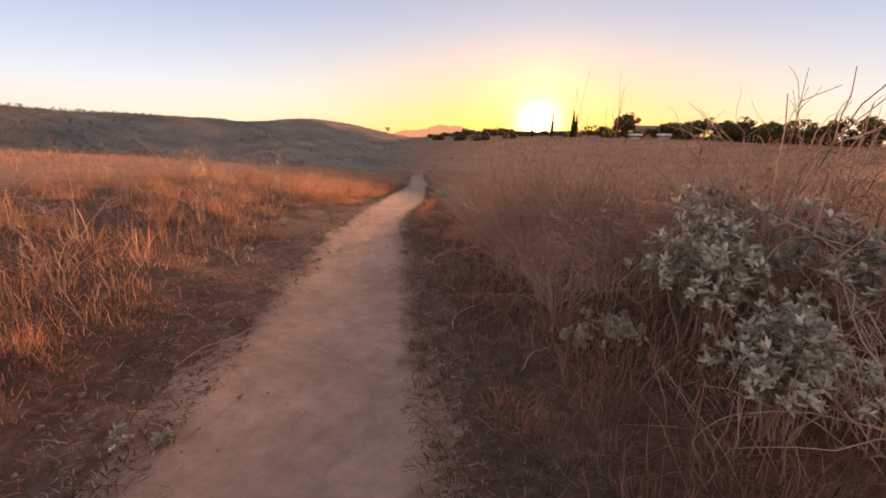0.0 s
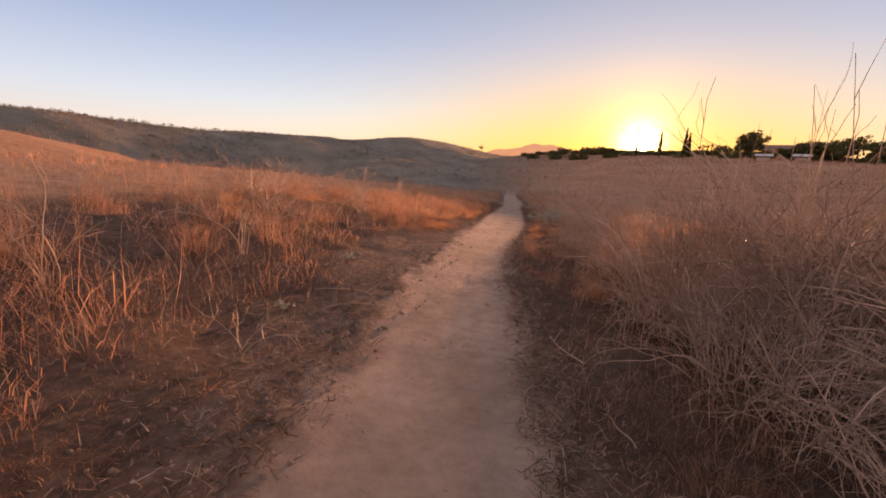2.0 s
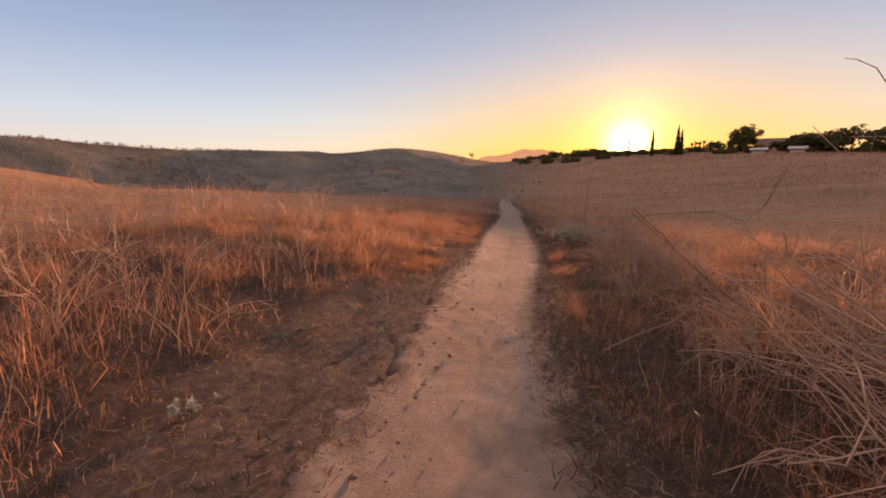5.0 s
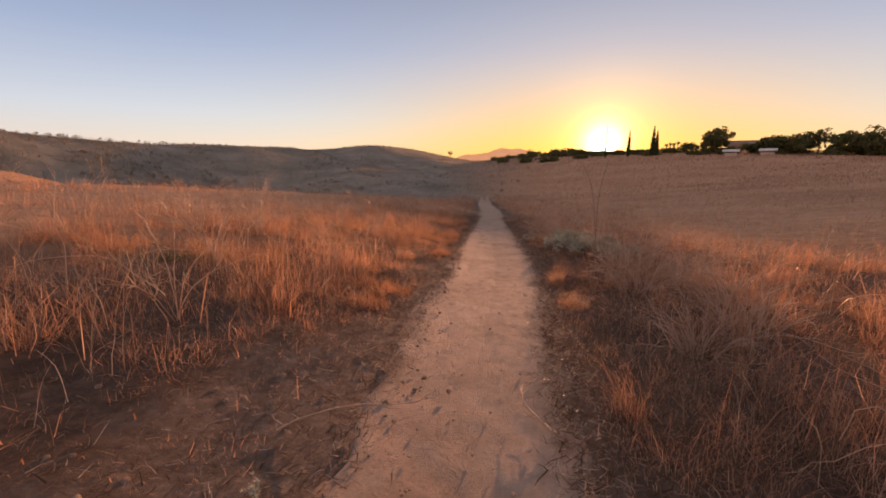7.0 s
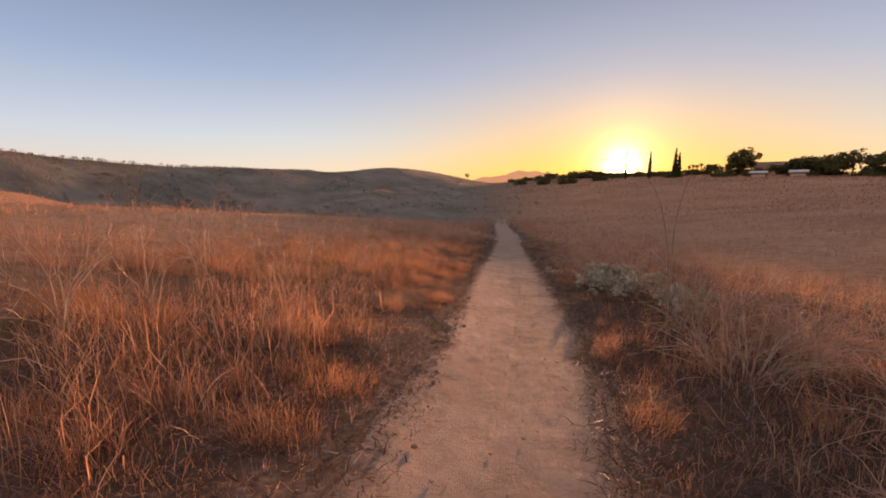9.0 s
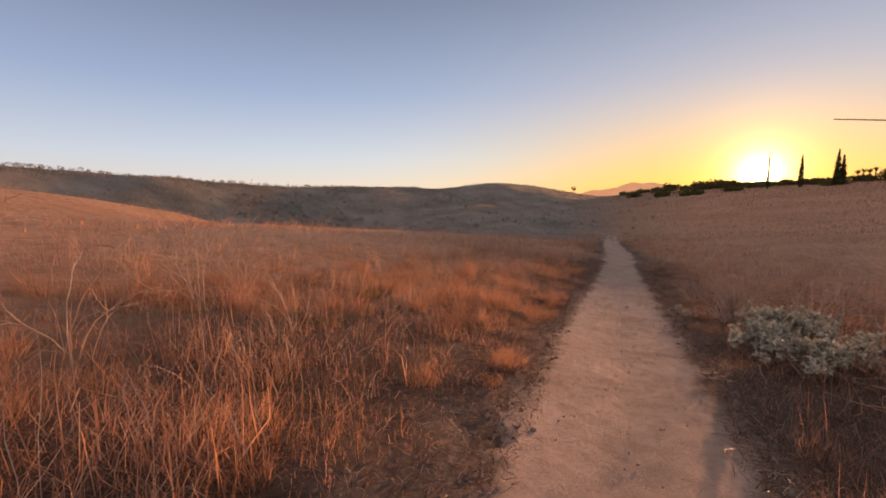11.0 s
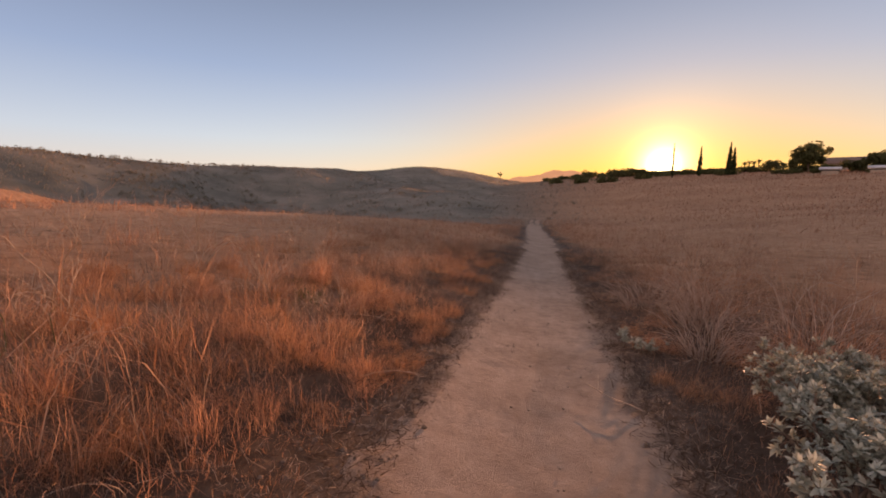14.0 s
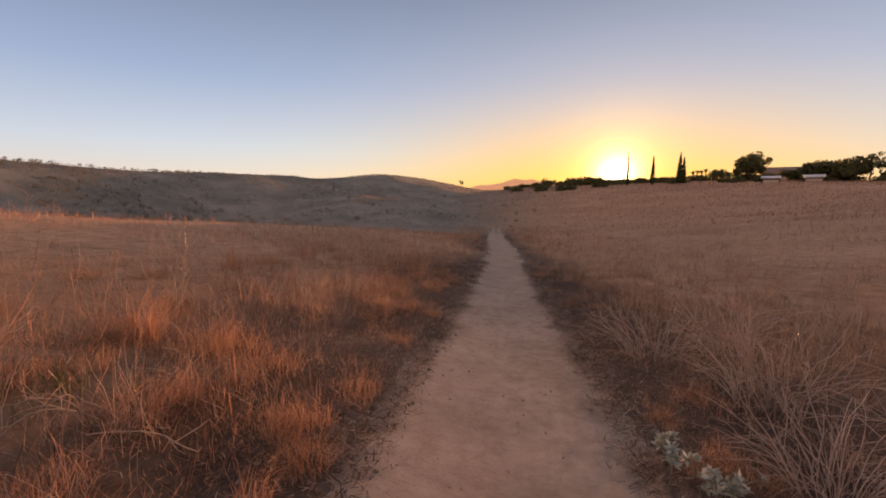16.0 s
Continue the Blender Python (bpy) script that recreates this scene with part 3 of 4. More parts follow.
def clods(name, n, reach, label):
    """Small clods and pebbles."""
    y = rng.uniform(-1, 34, n)
    x = trail_x(y) + rng.normal(0, reach, n)
    r = 0.003 + 0.012 * rng.uniform(0, 1, n) ** 4
    unit = np.array([(1, 0, 0), (0, 1, 0), (-1, 0, 0), (0, -1, 0), (0, 0, 0.8), (0, 0, -0.8)])
    v = np.stack([x, y, land(x, y) + 0.2 * r - 0.008], -1)[:, None] + unit[None] * r[:, None, None] * rng.uniform(0.6, 1.3, (n, 6, 1))
    f = np.array([(0, 1, 4), (1, 2, 4), (2, 3, 4), (3, 0, 4), (1, 0, 5), (2, 1, 5), (3, 2, 5), (0, 3, 5)])
    tris = f[None] + (np.arange(n) * 6)[:, None, None]
    return thing(name, mesh_of(name, v, None, tris), M_STONE, label, "pebbles", kind="stuff")


clods("pebbles", 3000, 0.75, "small clods and pebbles strewn over the footpath")


def shoulder_clods(n):
    """Lumps of broken soil along the bare strips beside the trail, mostly to its left."""
    y = rng.uniform(-1, 30, n)
    side = np.where(rng.uniform(0, 1, n) < 0.75, -1, 1)
    x = trail_x(y) + side * (np.interp(y, HALF_Y, HALF_W) + shoulder(y, side) * rng.uniform(-0.3, 1.3, n) + rng.normal(0, 0.06, n))
    r = 0.005 + 0.024 * rng.uniform(0, 1, n) ** 5
    a = np.arange(5) * 2 * np.pi / 5
    unit = np.concatenate([np.stack([np.cos(a), np.sin(a), 0 * a - 0.2], -1), np.stack([0.7 * np.cos(a + 0.6), 0.7 * np.sin(a + 0.6), 0 * a + 0.4], -1), [(0, 0, 0.62)]])
    v = np.stack([x, y, land(x, y)], -1)[:, None] + unit[None] * r[:, None, None] * rng.uniform(0.65, 1.25, (n, 11, 1))
    f = np.array([t for k in range(5) for t in ((k, (k + 1) % 5, 5 + k), ((k + 1) % 5, 5 + (k + 1) % 5, 5 + k), (5 + k, 5 + (k + 1) % 5, 10))])
    tris = f[None] + (np.arange(n) * 11)[:, None, None]
    return thing("soil_clods", mesh_of("soil_clods", v, None, tris), M_CLOD, "broken dark clods of dry soil beside the footpath", "clods", kind="stuff")


shoulder_clods(4500)

# ---------------------------------------------------------------- dry weeds and brush


def arcs(base, heading, lean, bend, length, levels, wobble=0.15):
    """Paths that rise from a base, lean one way and bend over."""
    n = len(base)
    pts, p, h = [np.array(base, float)], np.array(base, float), np.array(heading, float)
    for k in range(levels - 1):
        a = lean + bend * k / (levels - 1) + rng.normal(0, wobble, n)
        h = h + rng.normal(0, wobble, n)
        p = p + np.stack([np.cos(h) * np.sin(a), np.sin(h) * np.sin(a), np.cos(a)], -1) * (length / (levels - 1))[:, None]
        pts.append(p)
    return np.stack(pts, 1)


def twigs_on(paths, count, length, lo=1):
    """Side twigs that start somewhere along the given paths."""
    n, m = paths.shape[:2]
    i, k = rng.integers(0, n, count), rng.integers(lo, m, count)
    base = paths[i, k]
    way = paths[i, k] - paths[i, k - 1]
    heading = np.arctan2(way[:, 1], way[:, 0]) + rng.normal(0, 0.9, count)
    lean = np.arccos(np.clip(way[:, 2] / (np.linalg.norm(way, axis=1) + 1e-9), -1, 1)) + rng.normal(0, 0.45, count)
    return arcs(base, heading, lean, rng.normal(0.3, 0.5, count), length * rng.uniform(0.4, 1.0, count), 4, 0.18)


def taper(paths, r0, r1):
    m = paths.shape[1]
    return np.linspace(r0, r1, m)[None] * np.random.default_rng(9).uniform(0.7, 1.3, (len(paths), 1))


def weed_plant(name, stems, height, twigs, lean, bend, material, label, group):
    """A dead weed: each stem is a part, with its side twigs as one loose part."""
    root = new(name)
    base = np.stack([rng.normal(0, 0.04, stems), rng.normal(0, 0.04, stems), np.full(stems, -0.04)], -1)
    main = arcs(base, rng.uniform(0, 2 * np.pi, stems), np.abs(rng.normal(lean, 0.2, stems)), rng.normal(bend, 0.35, stems), height * rng.uniform(0.75, 1.25, stems), 9, 0.1)
    side = twigs_on(main, twigs, height * 0.42, 3)
    fine = twigs_on(side, twigs * 2, height * 0.18, 1)
    for k in range(stems):
        part("stem", mesh_of("stem", *tubes(main[k : k + 1], taper(main[k : k + 1], 0.0048, 0.0018), 4), smooth=True), material, root)
    pieces = [(*tubes(side, taper(side, 0.003, 0.0016)), None), (*tubes(fine, taper(fine, 0.0018, 0.0011)), None)]
    tagged(part("spray", mesh_of("spray", *merged(pieces), smooth=True), material, root), kind="stuff")
    return tagged(root, label, "dry weed", group)


def another(ob, x, y, turn, size):
    return copy_thing(ob, pose(x, y, float(land(x, y)), 0, 0, turn) @ Matrix.Scale(size, 4))


def sow(protos, places):
    """Sets each prototype at its first place and copies of it at the others."""
    used = set()
    for x, y, kind, turn, size in places:
        if kind in used:
            another(protos[kind][0], x, y, turn, size / protos[kind][1])
        else:
            used.add(kind)
            planted(protos[kind][0], x, y, turn, size)
            protos[kind] = (protos[kind][0], size)


def planted(ob, x, y, turn=0.0, size=1.0, sink=0.0):
    ob.matrix_basis = pose(x, y, float(land(x, y)) - sink, 0, 0, turn) @ Matrix.Scale(size, 4)
    return ob


WEED_LABEL = "dead bleached weed with arching bare stems in the grass"
weeds = [(weed_plant("dry_weed", *v, M_STALK, WEED_LABEL, "dead weeds in the meadow"), 1.0) for v in ((7, 0.95, 26, 0.18, 1.5), (5, 0.85, 18, 0.25, 1.3), (9, 1.0, 34, 0.3, 1.1), (4, 0.7, 22, 0.1, 1.7))]
sow(weeds, [(-3.3, 7.0, 0, 20, 1.1), (-2.6, 8.3, 1, 140, 0.9), (-3.5, 8.1, 2, 200, 1.0), (-1.9, 4.75, 3, 60, 0.75), (-3.9, 5.2, 1, 310, 1.0), (-2.9, 3.6, 0, 250, 0.8),
                               (-4.4, 9.6, 2, 80, 1.0), (-3.0, 10.9, 0, 170, 0.95), (-3.7, 12.6, 2, 10, 1.05), (-3.3, 15.4, 0, 300, 0.95), (-4.4, 15.2, 2, 45, 1.15), (-4.0, 13.8, 1, 220, 1.0),
                               (-5.2, 16.6, 0, 120, 1.1), (-2.9, 17.6, 3, 0, 0.8), (-3.8, 18.4, 1, 70, 0.9), (-2.2, 20.2, 3, 190, 0.8), (-1.9, 20.7, 1, 330, 0.55), (-4.6, 20.9, 2, 260, 1.0),
                               (-3.6, 22.8, 0, 30, 1.0), (-6.0, 11.5, 2, 150, 1.1), (-6.8, 14.2, 0, 60, 1.1), (-6.2, 18.5, 1, 240, 1.0), (-7.5, 21.5, 2, 20, 1.1), (-5.0, 24.5, 0, 100, 1.1),
                               (3.4, 8.4, 1, 15, 1.0), (2.9, 15.2, 0, 205, 0.9), (4.4, 6.7, 0, 95, 1.3), (2.6, 6.3, 2, 330, 1.1), (3.9, 9.9, 2, 120, 0.9), (3.6, 12.3, 1, 60, 0.9)])
for _ in range(80):
    y = rng.uniform(2, 40)
    x = float(trail_x(y)) + rng.choice((-1, -1, 1)) * rng.uniform(3.0, 14)
    proto, size = weeds[int(rng.integers(0, 4))]
    another(proto, x, y, rng.uniform(0, 360), rng.uniform(0.55, 1.05) / size)


def brush_plant(name, n, spread_r, length, twigs, fine, bend=1.15):
    """A tangle of bare thin branches that arch out of one root, in sheaves."""
    root = new(name)
    a = np.sort(rng.uniform(0, 2 * np.pi, n))
    r = spread_r * np.sqrt(rng.uniform(0, 1, n)) * 0.6
    base = np.stack([np.cos(a) * r, np.sin(a) * r, np.full(n, -0.05)], -1)
    main = arcs(base, a + rng.normal(0, 0.7, n), np.abs(rng.normal(0.35, 0.3, n)), rng.normal(bend, 0.5, n), length * rng.uniform(0.5, 1.2, n), 8, 0.14)
    main[..., 2] = np.maximum(main[..., 2], -0.05)
    side = twigs_on(main, twigs, length * 0.4, 2)
    small = twigs_on(side, fine, length * 0.2, 1)
    for k in range(n):
        part("branch", mesh_of("branch", *tubes(main[k : k + 1], taper(main[k : k + 1], 0.0058, 0.0024)), smooth=True), M_BRUSH, root)
    pieces = [(*tubes(side, taper(side, 0.0034, 0.0018)), None), (*tubes(small, taper(small, 0.0024, 0.0014)), None)]
    tagged(part("spray", mesh_of("spray", *merged(pieces), smooth=True), M_BRUSH, root), kind="stuff")
    return tagged(root, "tangle of bare grey-brown brushwood beside the footpath", "dry shrub", "brush along the path")


brushes = [(brush_plant("dry_brush", *v), 1.0) for v in ((66, 0.6, 1.25, 230, 230), (70, 0.75, 1.15, 240, 230), (56, 0.5, 1.05, 190, 200), (76, 0.7, 1.5, 290, 280, 0.9))]
sow(brushes, [(1.8, 7.1, 3, 30, 1.1), (2.6, 7.7, 3, 100, 1.1), (2.9, 6.8, 3, 250, 1.15), (3.7, 7.5, 3, 190, 1.0), (3.5, 3.6, 3, 60, 1.0), (4.2, 4.6, 3, 310, 1.05), (4.6, 3.1, 3, 130, 1.15), (2.6, 1.5, 0, 0, 0.85), (1.5, 5.2, 0, 10, 0.75), (1.45, 6.4, 1, 75, 0.7), (2.3, 5.4, 1, 260, 1.0), (3.1, 6.0, 0, 330, 1.15), (1.6, 3.9, 2, 215, 0.75), (2.4, 4.2, 1, 40, 0.95), (1.75, 4.9, 2, 120, 0.8), (2.9, 4.9, 0, 200, 1.15), (1.9, 6.0, 1, 300, 0.85), (2.8, 6.4, 2, 60, 1.05), (3.9, 5.3, 1, 150, 1.3),
                               (3.7, 3.4, 0, 250, 1.5), (4.8, 4.3, 1, 30, 1.5), (1.5, 7.3, 2, 80, 0.7), (2.3, 7.5, 0, 190, 0.85), (3.4, 7.7, 1, 340, 1.0), (1.8, 8.9, 1, 10, 0.7), (2.7, 9.4, 2, 130, 0.8),
                               (1.5, 11.2, 2, 220, 0.6), (2.3, 11.8, 0, 70, 0.7), (1.9, 13.4, 1, 160, 0.65), (2.3, 14.9, 0, 280, 0.75), (3.0, 14.2, 2, 20, 0.8), (2.9, 16.6, 1, 110, 0.7),
                               (2.2, 20.4, 2, 50, 0.7), (2.6, 21.6, 0, 140, 0.75), (3.4, 20.6, 1, 230, 0.8), (2.3, 23.2, 1, 320, 0.7), (3.4, 23.6, 2, 90, 0.8), (5.2, 2.0, 2, 180, 1.5)])


crown_brush = [(tagged(brush_plant("arching_brush", 50, 0.5, 2.25, 80, 90, 1.1), "tall dead brush with long bare stems arching over", "dry shrub", "brush along the path"), 1.0)]
sow(crown_brush, [(2.75, 6.8, 0, 40, 0.9), (3.5, 7.0, 0, 200, 1.0)])


def tuft_mesh(blades, height, radius, droop, one_way):
    """A bunch of fine dry blades that rise from one root and arch over, some laid to one side."""
    a, r = rng.uniform(0, 2 * np.pi, blades), radius * np.sqrt(rng.uniform(0, 1, blades))
    base = np.stack([np.cos(a) * r, np.sin(a) * r, np.full(blades, -0.03)], -1)
    heading = np.where(rng.uniform(0, 1, blades) < one_way, rng.normal(0, 0.45, blades), a + rng.normal(0, 0.4, blades))
    length = height * np.where(rng.uniform(0, 1, blades) < 0.12, rng.uniform(1.1, 1.45, blades), rng.uniform(0.35, 1.1, blades))
    lean = np.abs(rng.normal(0.16, 0.2, blades)) + 0.5 * r / radius * rng.uniform(0, 1, blades)
    return mesh_of("grass_tuft", *ribbons(base, heading, lean, np.abs(rng.normal(droop, 0.5, blades)), length, rng.uniform(0.0018, 0.0042, blades), 4, rng, 0.22))


TUFTS = ((250, 0.46, 0.22, 1.2, 0.3, M_GRASS), (230, 0.55, 0.18, 1.5, 0.6, M_GRASS), (300, 0.40, 0.26, 1.5, 0.75, M_RUSSET), (270, 0.32, 0.24, 1.1, 0.2, M_RUSSET), (190, 0.62, 0.16, 1.3, 0.45, M_GRASS), (290, 0.28, 0.3, 1.8, 0.6, M_RUSSET))
TUFT_LABELS = {"dry_grass": "bunch of fine bleached dry grass arching over", "russet_grass": "bunch of russet dry grass laid over by the wind"}
tuft_protos = []
for *shape, material in TUFTS:
    me = tuft_mesh(*shape)
    me.materials.append(material)
    tuft_protos.append((me, TUFT_LABELS[material.name]))
tuft_rng = np.random.default_rng(31)
set_tufts = 0
while set_tufts < 290:
    y = tuft_rng.uniform(11, 22) if tuft_rng.uniform() < 0.5 else tuft_rng.uniform(0.5, 31)
    side = -1 if tuft_rng.uniform() < 0.72 else 1
    edge_off = float(shoulder(y, side)) * 0.75 + 5.0 * tuft_rng.uniform() ** 1.4
    x = float(trail_x(y)) + side * (float(np.interp(y, HALF_Y, HALF_W)) + edge_off)
    if vnoise(x, y, 1.3, 71) < -0.25 or (5.5 < y < 11.5 and side < 0 and edge_off < 2.4) or (y < 2.4 and side < 0 and edge_off < 1.3):
        continue
    me, label = tuft_protos[int(tuft_rng.integers(0, len(tuft_protos)))]
    near_path = 0.55 + 0.5 * min(edge_off / 2.0, 1.0)
    ob = tagged(new("grass_tuft", me), label, "grass tuft", "bunches of dry grass")
    planted(ob, x, y, tuft_rng.uniform(0, 360), near_path * tuft_rng.uniform(0.7, 1.25))
    set_tufts += 1

# tall bare stalks that stand out of the brush against the sky
tall_stalks = [(weed_plant("tall_stalk", *v, M_BRUSH, "tall bare stalks of a dead weed standing above the brush", "tall dead stalks"), 1.0) for v in ((5, 2.1, 9, 0.25, 0.7), (5, 2.1, 8, 0.3, 1.0))]
sow(tall_stalks, [(2.5, 6.5, 1, 240, 0.7), (3.1, 6.6, 0, 100, 0.7), (3.2, 3.4, 1, 60, 0.68), (3.6, 4.1, 1, 260, 0.7), (4.3, 4.0, 1, 20, 0.78), (1.95, 14.3, 1, 170, 0.72), (2.5, 14.5, 1, 10, 0.72)])


def arching_stalk(x, y, bearing):
    """Two long bare stems that rise straight and then arch over, one to each side, shaped to fit the camera's view."""
    root = new("arching_stalk")
    t = np.linspace(0, 1, 14)
    for reach, top, sweep in ((-0.76, 2.13, 3.6), (0.14, 2.05, 3.0)):
        z = -0.05 + top * np.sin(t * np.pi * 0.47)
        stem = np.stack([reach * t**sweep + 0.015 * np.sin(9 * t), 0.06 * t**2, z], -1)[None]
        part("stem", mesh_of("stem", *tubes(stem, np.linspace(0.006, 0.0028, 14)[None], 5), smooth=True), M_WOOD, root)
    tagged(root, "tall bare dead stalk arching over beside the footpath", "dry weed", "tall dead stalks")
    return planted(root, x, y, -bearing)


arching_stalk(1.42, 13.95, 31)


def twig_mesh(name, length):
    main = arcs(np.array([(0, 0, 0.01)]), np.array([0.0]), np.array([1.5]), np.array([0.0]), np.array([length]), 9, 0.2)
    main[..., 2] = 0.012 + 0.25 * np.abs(main[..., 2] - 0.01)
    side = twigs_on(main, 4, length * 0.35, 2)
    side[..., 2] = np.maximum(side[..., 2], 0.004)
    return mesh_of(name, *merged([(*tubes(main, taper(main, 0.005, 0.002), 5), None), (*tubes(side, taper(side, 0.003, 0.0012), 4), None)]), smooth=True)


fallen = [twig_mesh("fallen_twig", s) for s in (0.55, 0.8, 0.35)]
for me in fallen:
    me.materials.append(M_STALK)
for x, y, kind, turn in ((-2.13, 6.45, 1, 35), (-1.8, 5.9, 0, 40), (-0.02, 9.9, 0, 120), (0.05, 6.5, 2, 110), (0.5, 5.4, 0, 130), (0.6, 4.5, 2, 70), (0.45, 3.4, 1, 95), (-1.55, 9.6, 1, 60), (-1.35, 10.7, 2, 10),
                         (-1.0, 15.4, 2, 80), (1.15, 16.6, 2, 140), (1.05, 18.8, 0, 150), (-1.2, 18.6, 0, 30), (-1.35, 3.1, 2, 15), (-1.5, 2.6, 0, 75), (1.25, 21.2, 2, 20), (-1.75, 20.3, 1, 200), (-1.9, 20.5, 0, 240), (-1.6, 20.6, 0, 160), (-2.1, 20.1, 1, 30), (-1.85, 20.9, 2, 300), (-0.75, 21.0, 2, 100), (0.9, 2.7, 0, 60)):
    planted(tagged(new("fallen_twig", fallen[kind]), "bleached broken twig lying on the dirt", "twig", "fallen twigs"), x, y, turn)

# ---------------------------------------------------------------- silvery shrubs


def leaf_stars(points, up, count, length, width):
    """Rosettes of pointed leaves round the given points."""
    n = len(points)
    k = np.repeat(np.arange(n), count)
    m = len(k)
    a, tilt = rng.uniform(0, 2 * np.pi, m), rng.uniform(0.25, 1.5, m)
    e1 = np.cross(up, np.array([0.31, 0.2, 0.93]))
    e1 /= np.linalg.norm(e1, axis=1, keepdims=True) + 1e-9
    e2 = np.cross(up, e1)
    out = e1[k] * np.cos(a)[:, None] + e2[k] * np.sin(a)[:, None]
    big = np.random.default_rng(4).uniform(0.55, 1.15, n)[k]
    way = out * np.sin(tilt)[:, None] + up[k] * np.cos(tilt)[:, None]
    side = np.cross(way, up[k] + 0.01)
    side /= np.linalg.norm(side, axis=1, keepdims=True) + 1e-9
    fold = np.cross(side, way)
    ln = (length * big * rng.uniform(0.6, 1.2, m))[:, None]
    w = (width * rng.uniform(0.7, 1.2, m))[:, None]
    p = points[k] + up[k] * rng.uniform(-0.02, 0.01, m)[:, None]
    v = np.stack([p, p + way * ln * 0.5 - side * w / 2 + fold * 0.15 * w, p + way * ln - fold * 0.12 * ln, p + way * ln * 0.5 + side * w / 2 + fold * 0.15 * w, p + way * ln * 0.5 - fold * 0.1 * w], 1)
    f = np.array([(0, 1, 4), (1, 2, 4), (2, 3, 4), (3, 0, 4)])
    return v.reshape(-1, 3), None, (f[None] + (np.arange(m) * 5)[:, None, None]).reshape(-1, 3)


def sage(name, radius, height, stems, stars, leaf, label, lean_most=1.15):
    """A rounded shrub: forked woody stems and rosettes of felted leaves at their ends."""
    bush = new(name)
    a = rng.uniform(0, 2 * np.pi, stems)
    lean = rng.uniform(0.05, lean_most, stems)
    base = np.stack([rng.normal(0, 0.07, stems), rng.normal(0, 0.07, stems), np.full(stems, -0.04)], -1)
    ln = height * 0.8 / np.maximum(np.cos(lean), 0.55) * rng.uniform(0.75, 1.05, stems)
    main = arcs(base, a, lean, rng.normal(-0.15, 0.2, stems), ln, 7, 0.13)
    main[..., :2] *= radius / max(np.abs(main[..., :2]).max(), 1e-3) * 0.92
    side = twigs_on(main, stars, height * 0.3, 4)
    tips = side[:, -1]
    up = tips - side[:, -2] + np.array([0, 0, 0.03])
    up /= np.linalg.norm(up, axis=1, keepdims=True)
    for k in range(stems):
        part("stem", mesh_of("stem", *tubes(main[k : k + 1], taper(main[k : k + 1], 0.011, 0.0035), 5), smooth=True), M_WOOD, bush)
    tagged(part("spray", mesh_of("spray", *tubes(side, taper(side, 0.003, 0.0016)), smooth=True), M_WOOD, bush), kind="stuff")
    leaves = part("foliage", mesh_of("foliage", *leaf_stars(tips, up, 11, leaf, leaf * 0.36)), M_SAGE, bush, "silvery grey-green pointed leaves")
    tagged(leaves, kind="stuff")
    return tagged(bush, label, "shrub", "silvery shrubs")


big_sage = sage("sage_shrub", 0.85, 1.0, 26, 360, 0.082, "silvery grey-green leafy shrub with bare woody stems below", 0.75)
planted(big_sage, 2.35, 2.75, 10)
low_sage = sage("sage_shrub", 0.62, 0.5, 20, 320, 0.06, "low rounded shrub of silvery felted leaves at the path's edge")
planted(low_sage, 1.8, 17.75, 0)
tiny_sage = sage("sage_shrub", 0.22, 0.2, 7, 22, 0.06, "small silvery grey-green plant at the path's edge")
planted(tiny_sage, 1.38, 20.6, 0)


for x, y, turn, size in ((3.2, 2.0, 120, 1.1), (3.3, 4.1, 230, 1.05), (2.0, 1.75, 60, 0.7)):
    another(big_sage, x, y, turn, size)
for x, y, turn, size in ((2.35, 18.6, 100, 1.0), (2.15, 18.7, 20, 0.95), (2.0, 17.1, 250, 0.85), (2.5, 15.9, 40, 0.9), (1.75, 3.0, 200, 0.55), (2.75, 17.7, 300, 0.9), (2.9, 19.4, 160, 0.8)):
    another(low_sage, x, y, turn, size)
for x, y, turn, size in ((1.5, 20.3, 90, 0.9), (-1.37, 1.86, 10, 0.45), (-1.2, 1.89, 150, 0.4), (-2.1, 5.7, 70, 0.5), (-2.15, 7.6, 120, 0.6), (1.4, 2.95, 30, 0.9), (-1.45, 9.15, 200, 0.35)):
    another(tiny_sage, x, y, turn, size)

# ---------------------------------------------------------------- scrub on the hills


def puffs(centres, radius, count, leaf):
    """Loose clumps of small leaf faces."""
    k = np.repeat(np.arange(len(centres)), count)
    m = len(k)
    d = rng.normal(0, 1, (m, 3))
    d /= np.linalg.norm(d, axis=1, keepdims=True)
    p = centres[k] + d * (radius[k] * rng.uniform(0.35, 1.0, m) ** 0.6)[:, None] * np.array([1, 1, 0.8])
    e1 = np.cross(d, rng.normal(0, 1, (m, 3)))
    e1 /= np.linalg.norm(e1, axis=1, keepdims=True) + 1e-9
    e2 = np.cross(d + rng.normal(0, 0.5, (m, 3)), e1)
    e2 /= np.linalg.norm(e2, axis=1, keepdims=True) + 1e-9
    s = ((leaf[k] if np.ndim(leaf) else leaf) * rng.uniform(0.5, 1.2, m))[:, None]
    v = np.stack([p - e1 * s, p + e2 * s * 0.5, p + e1 * s, p - e2 * s * 0.5], 1)
    return v.reshape(-1, 3), np.arange(4 * m).reshape(-1, 4), None


n = 2400
az = np.radians(10 - 95 * rng.uniform(0, 1, n) ** 0.8)
ridge_r = np.interp(np.degrees(az), RIDGE_AZ, RIDGE_R)
r = 58 + (ridge_r * 1.02 - 58) * rng.uniform(0, 1, n) ** 0.8
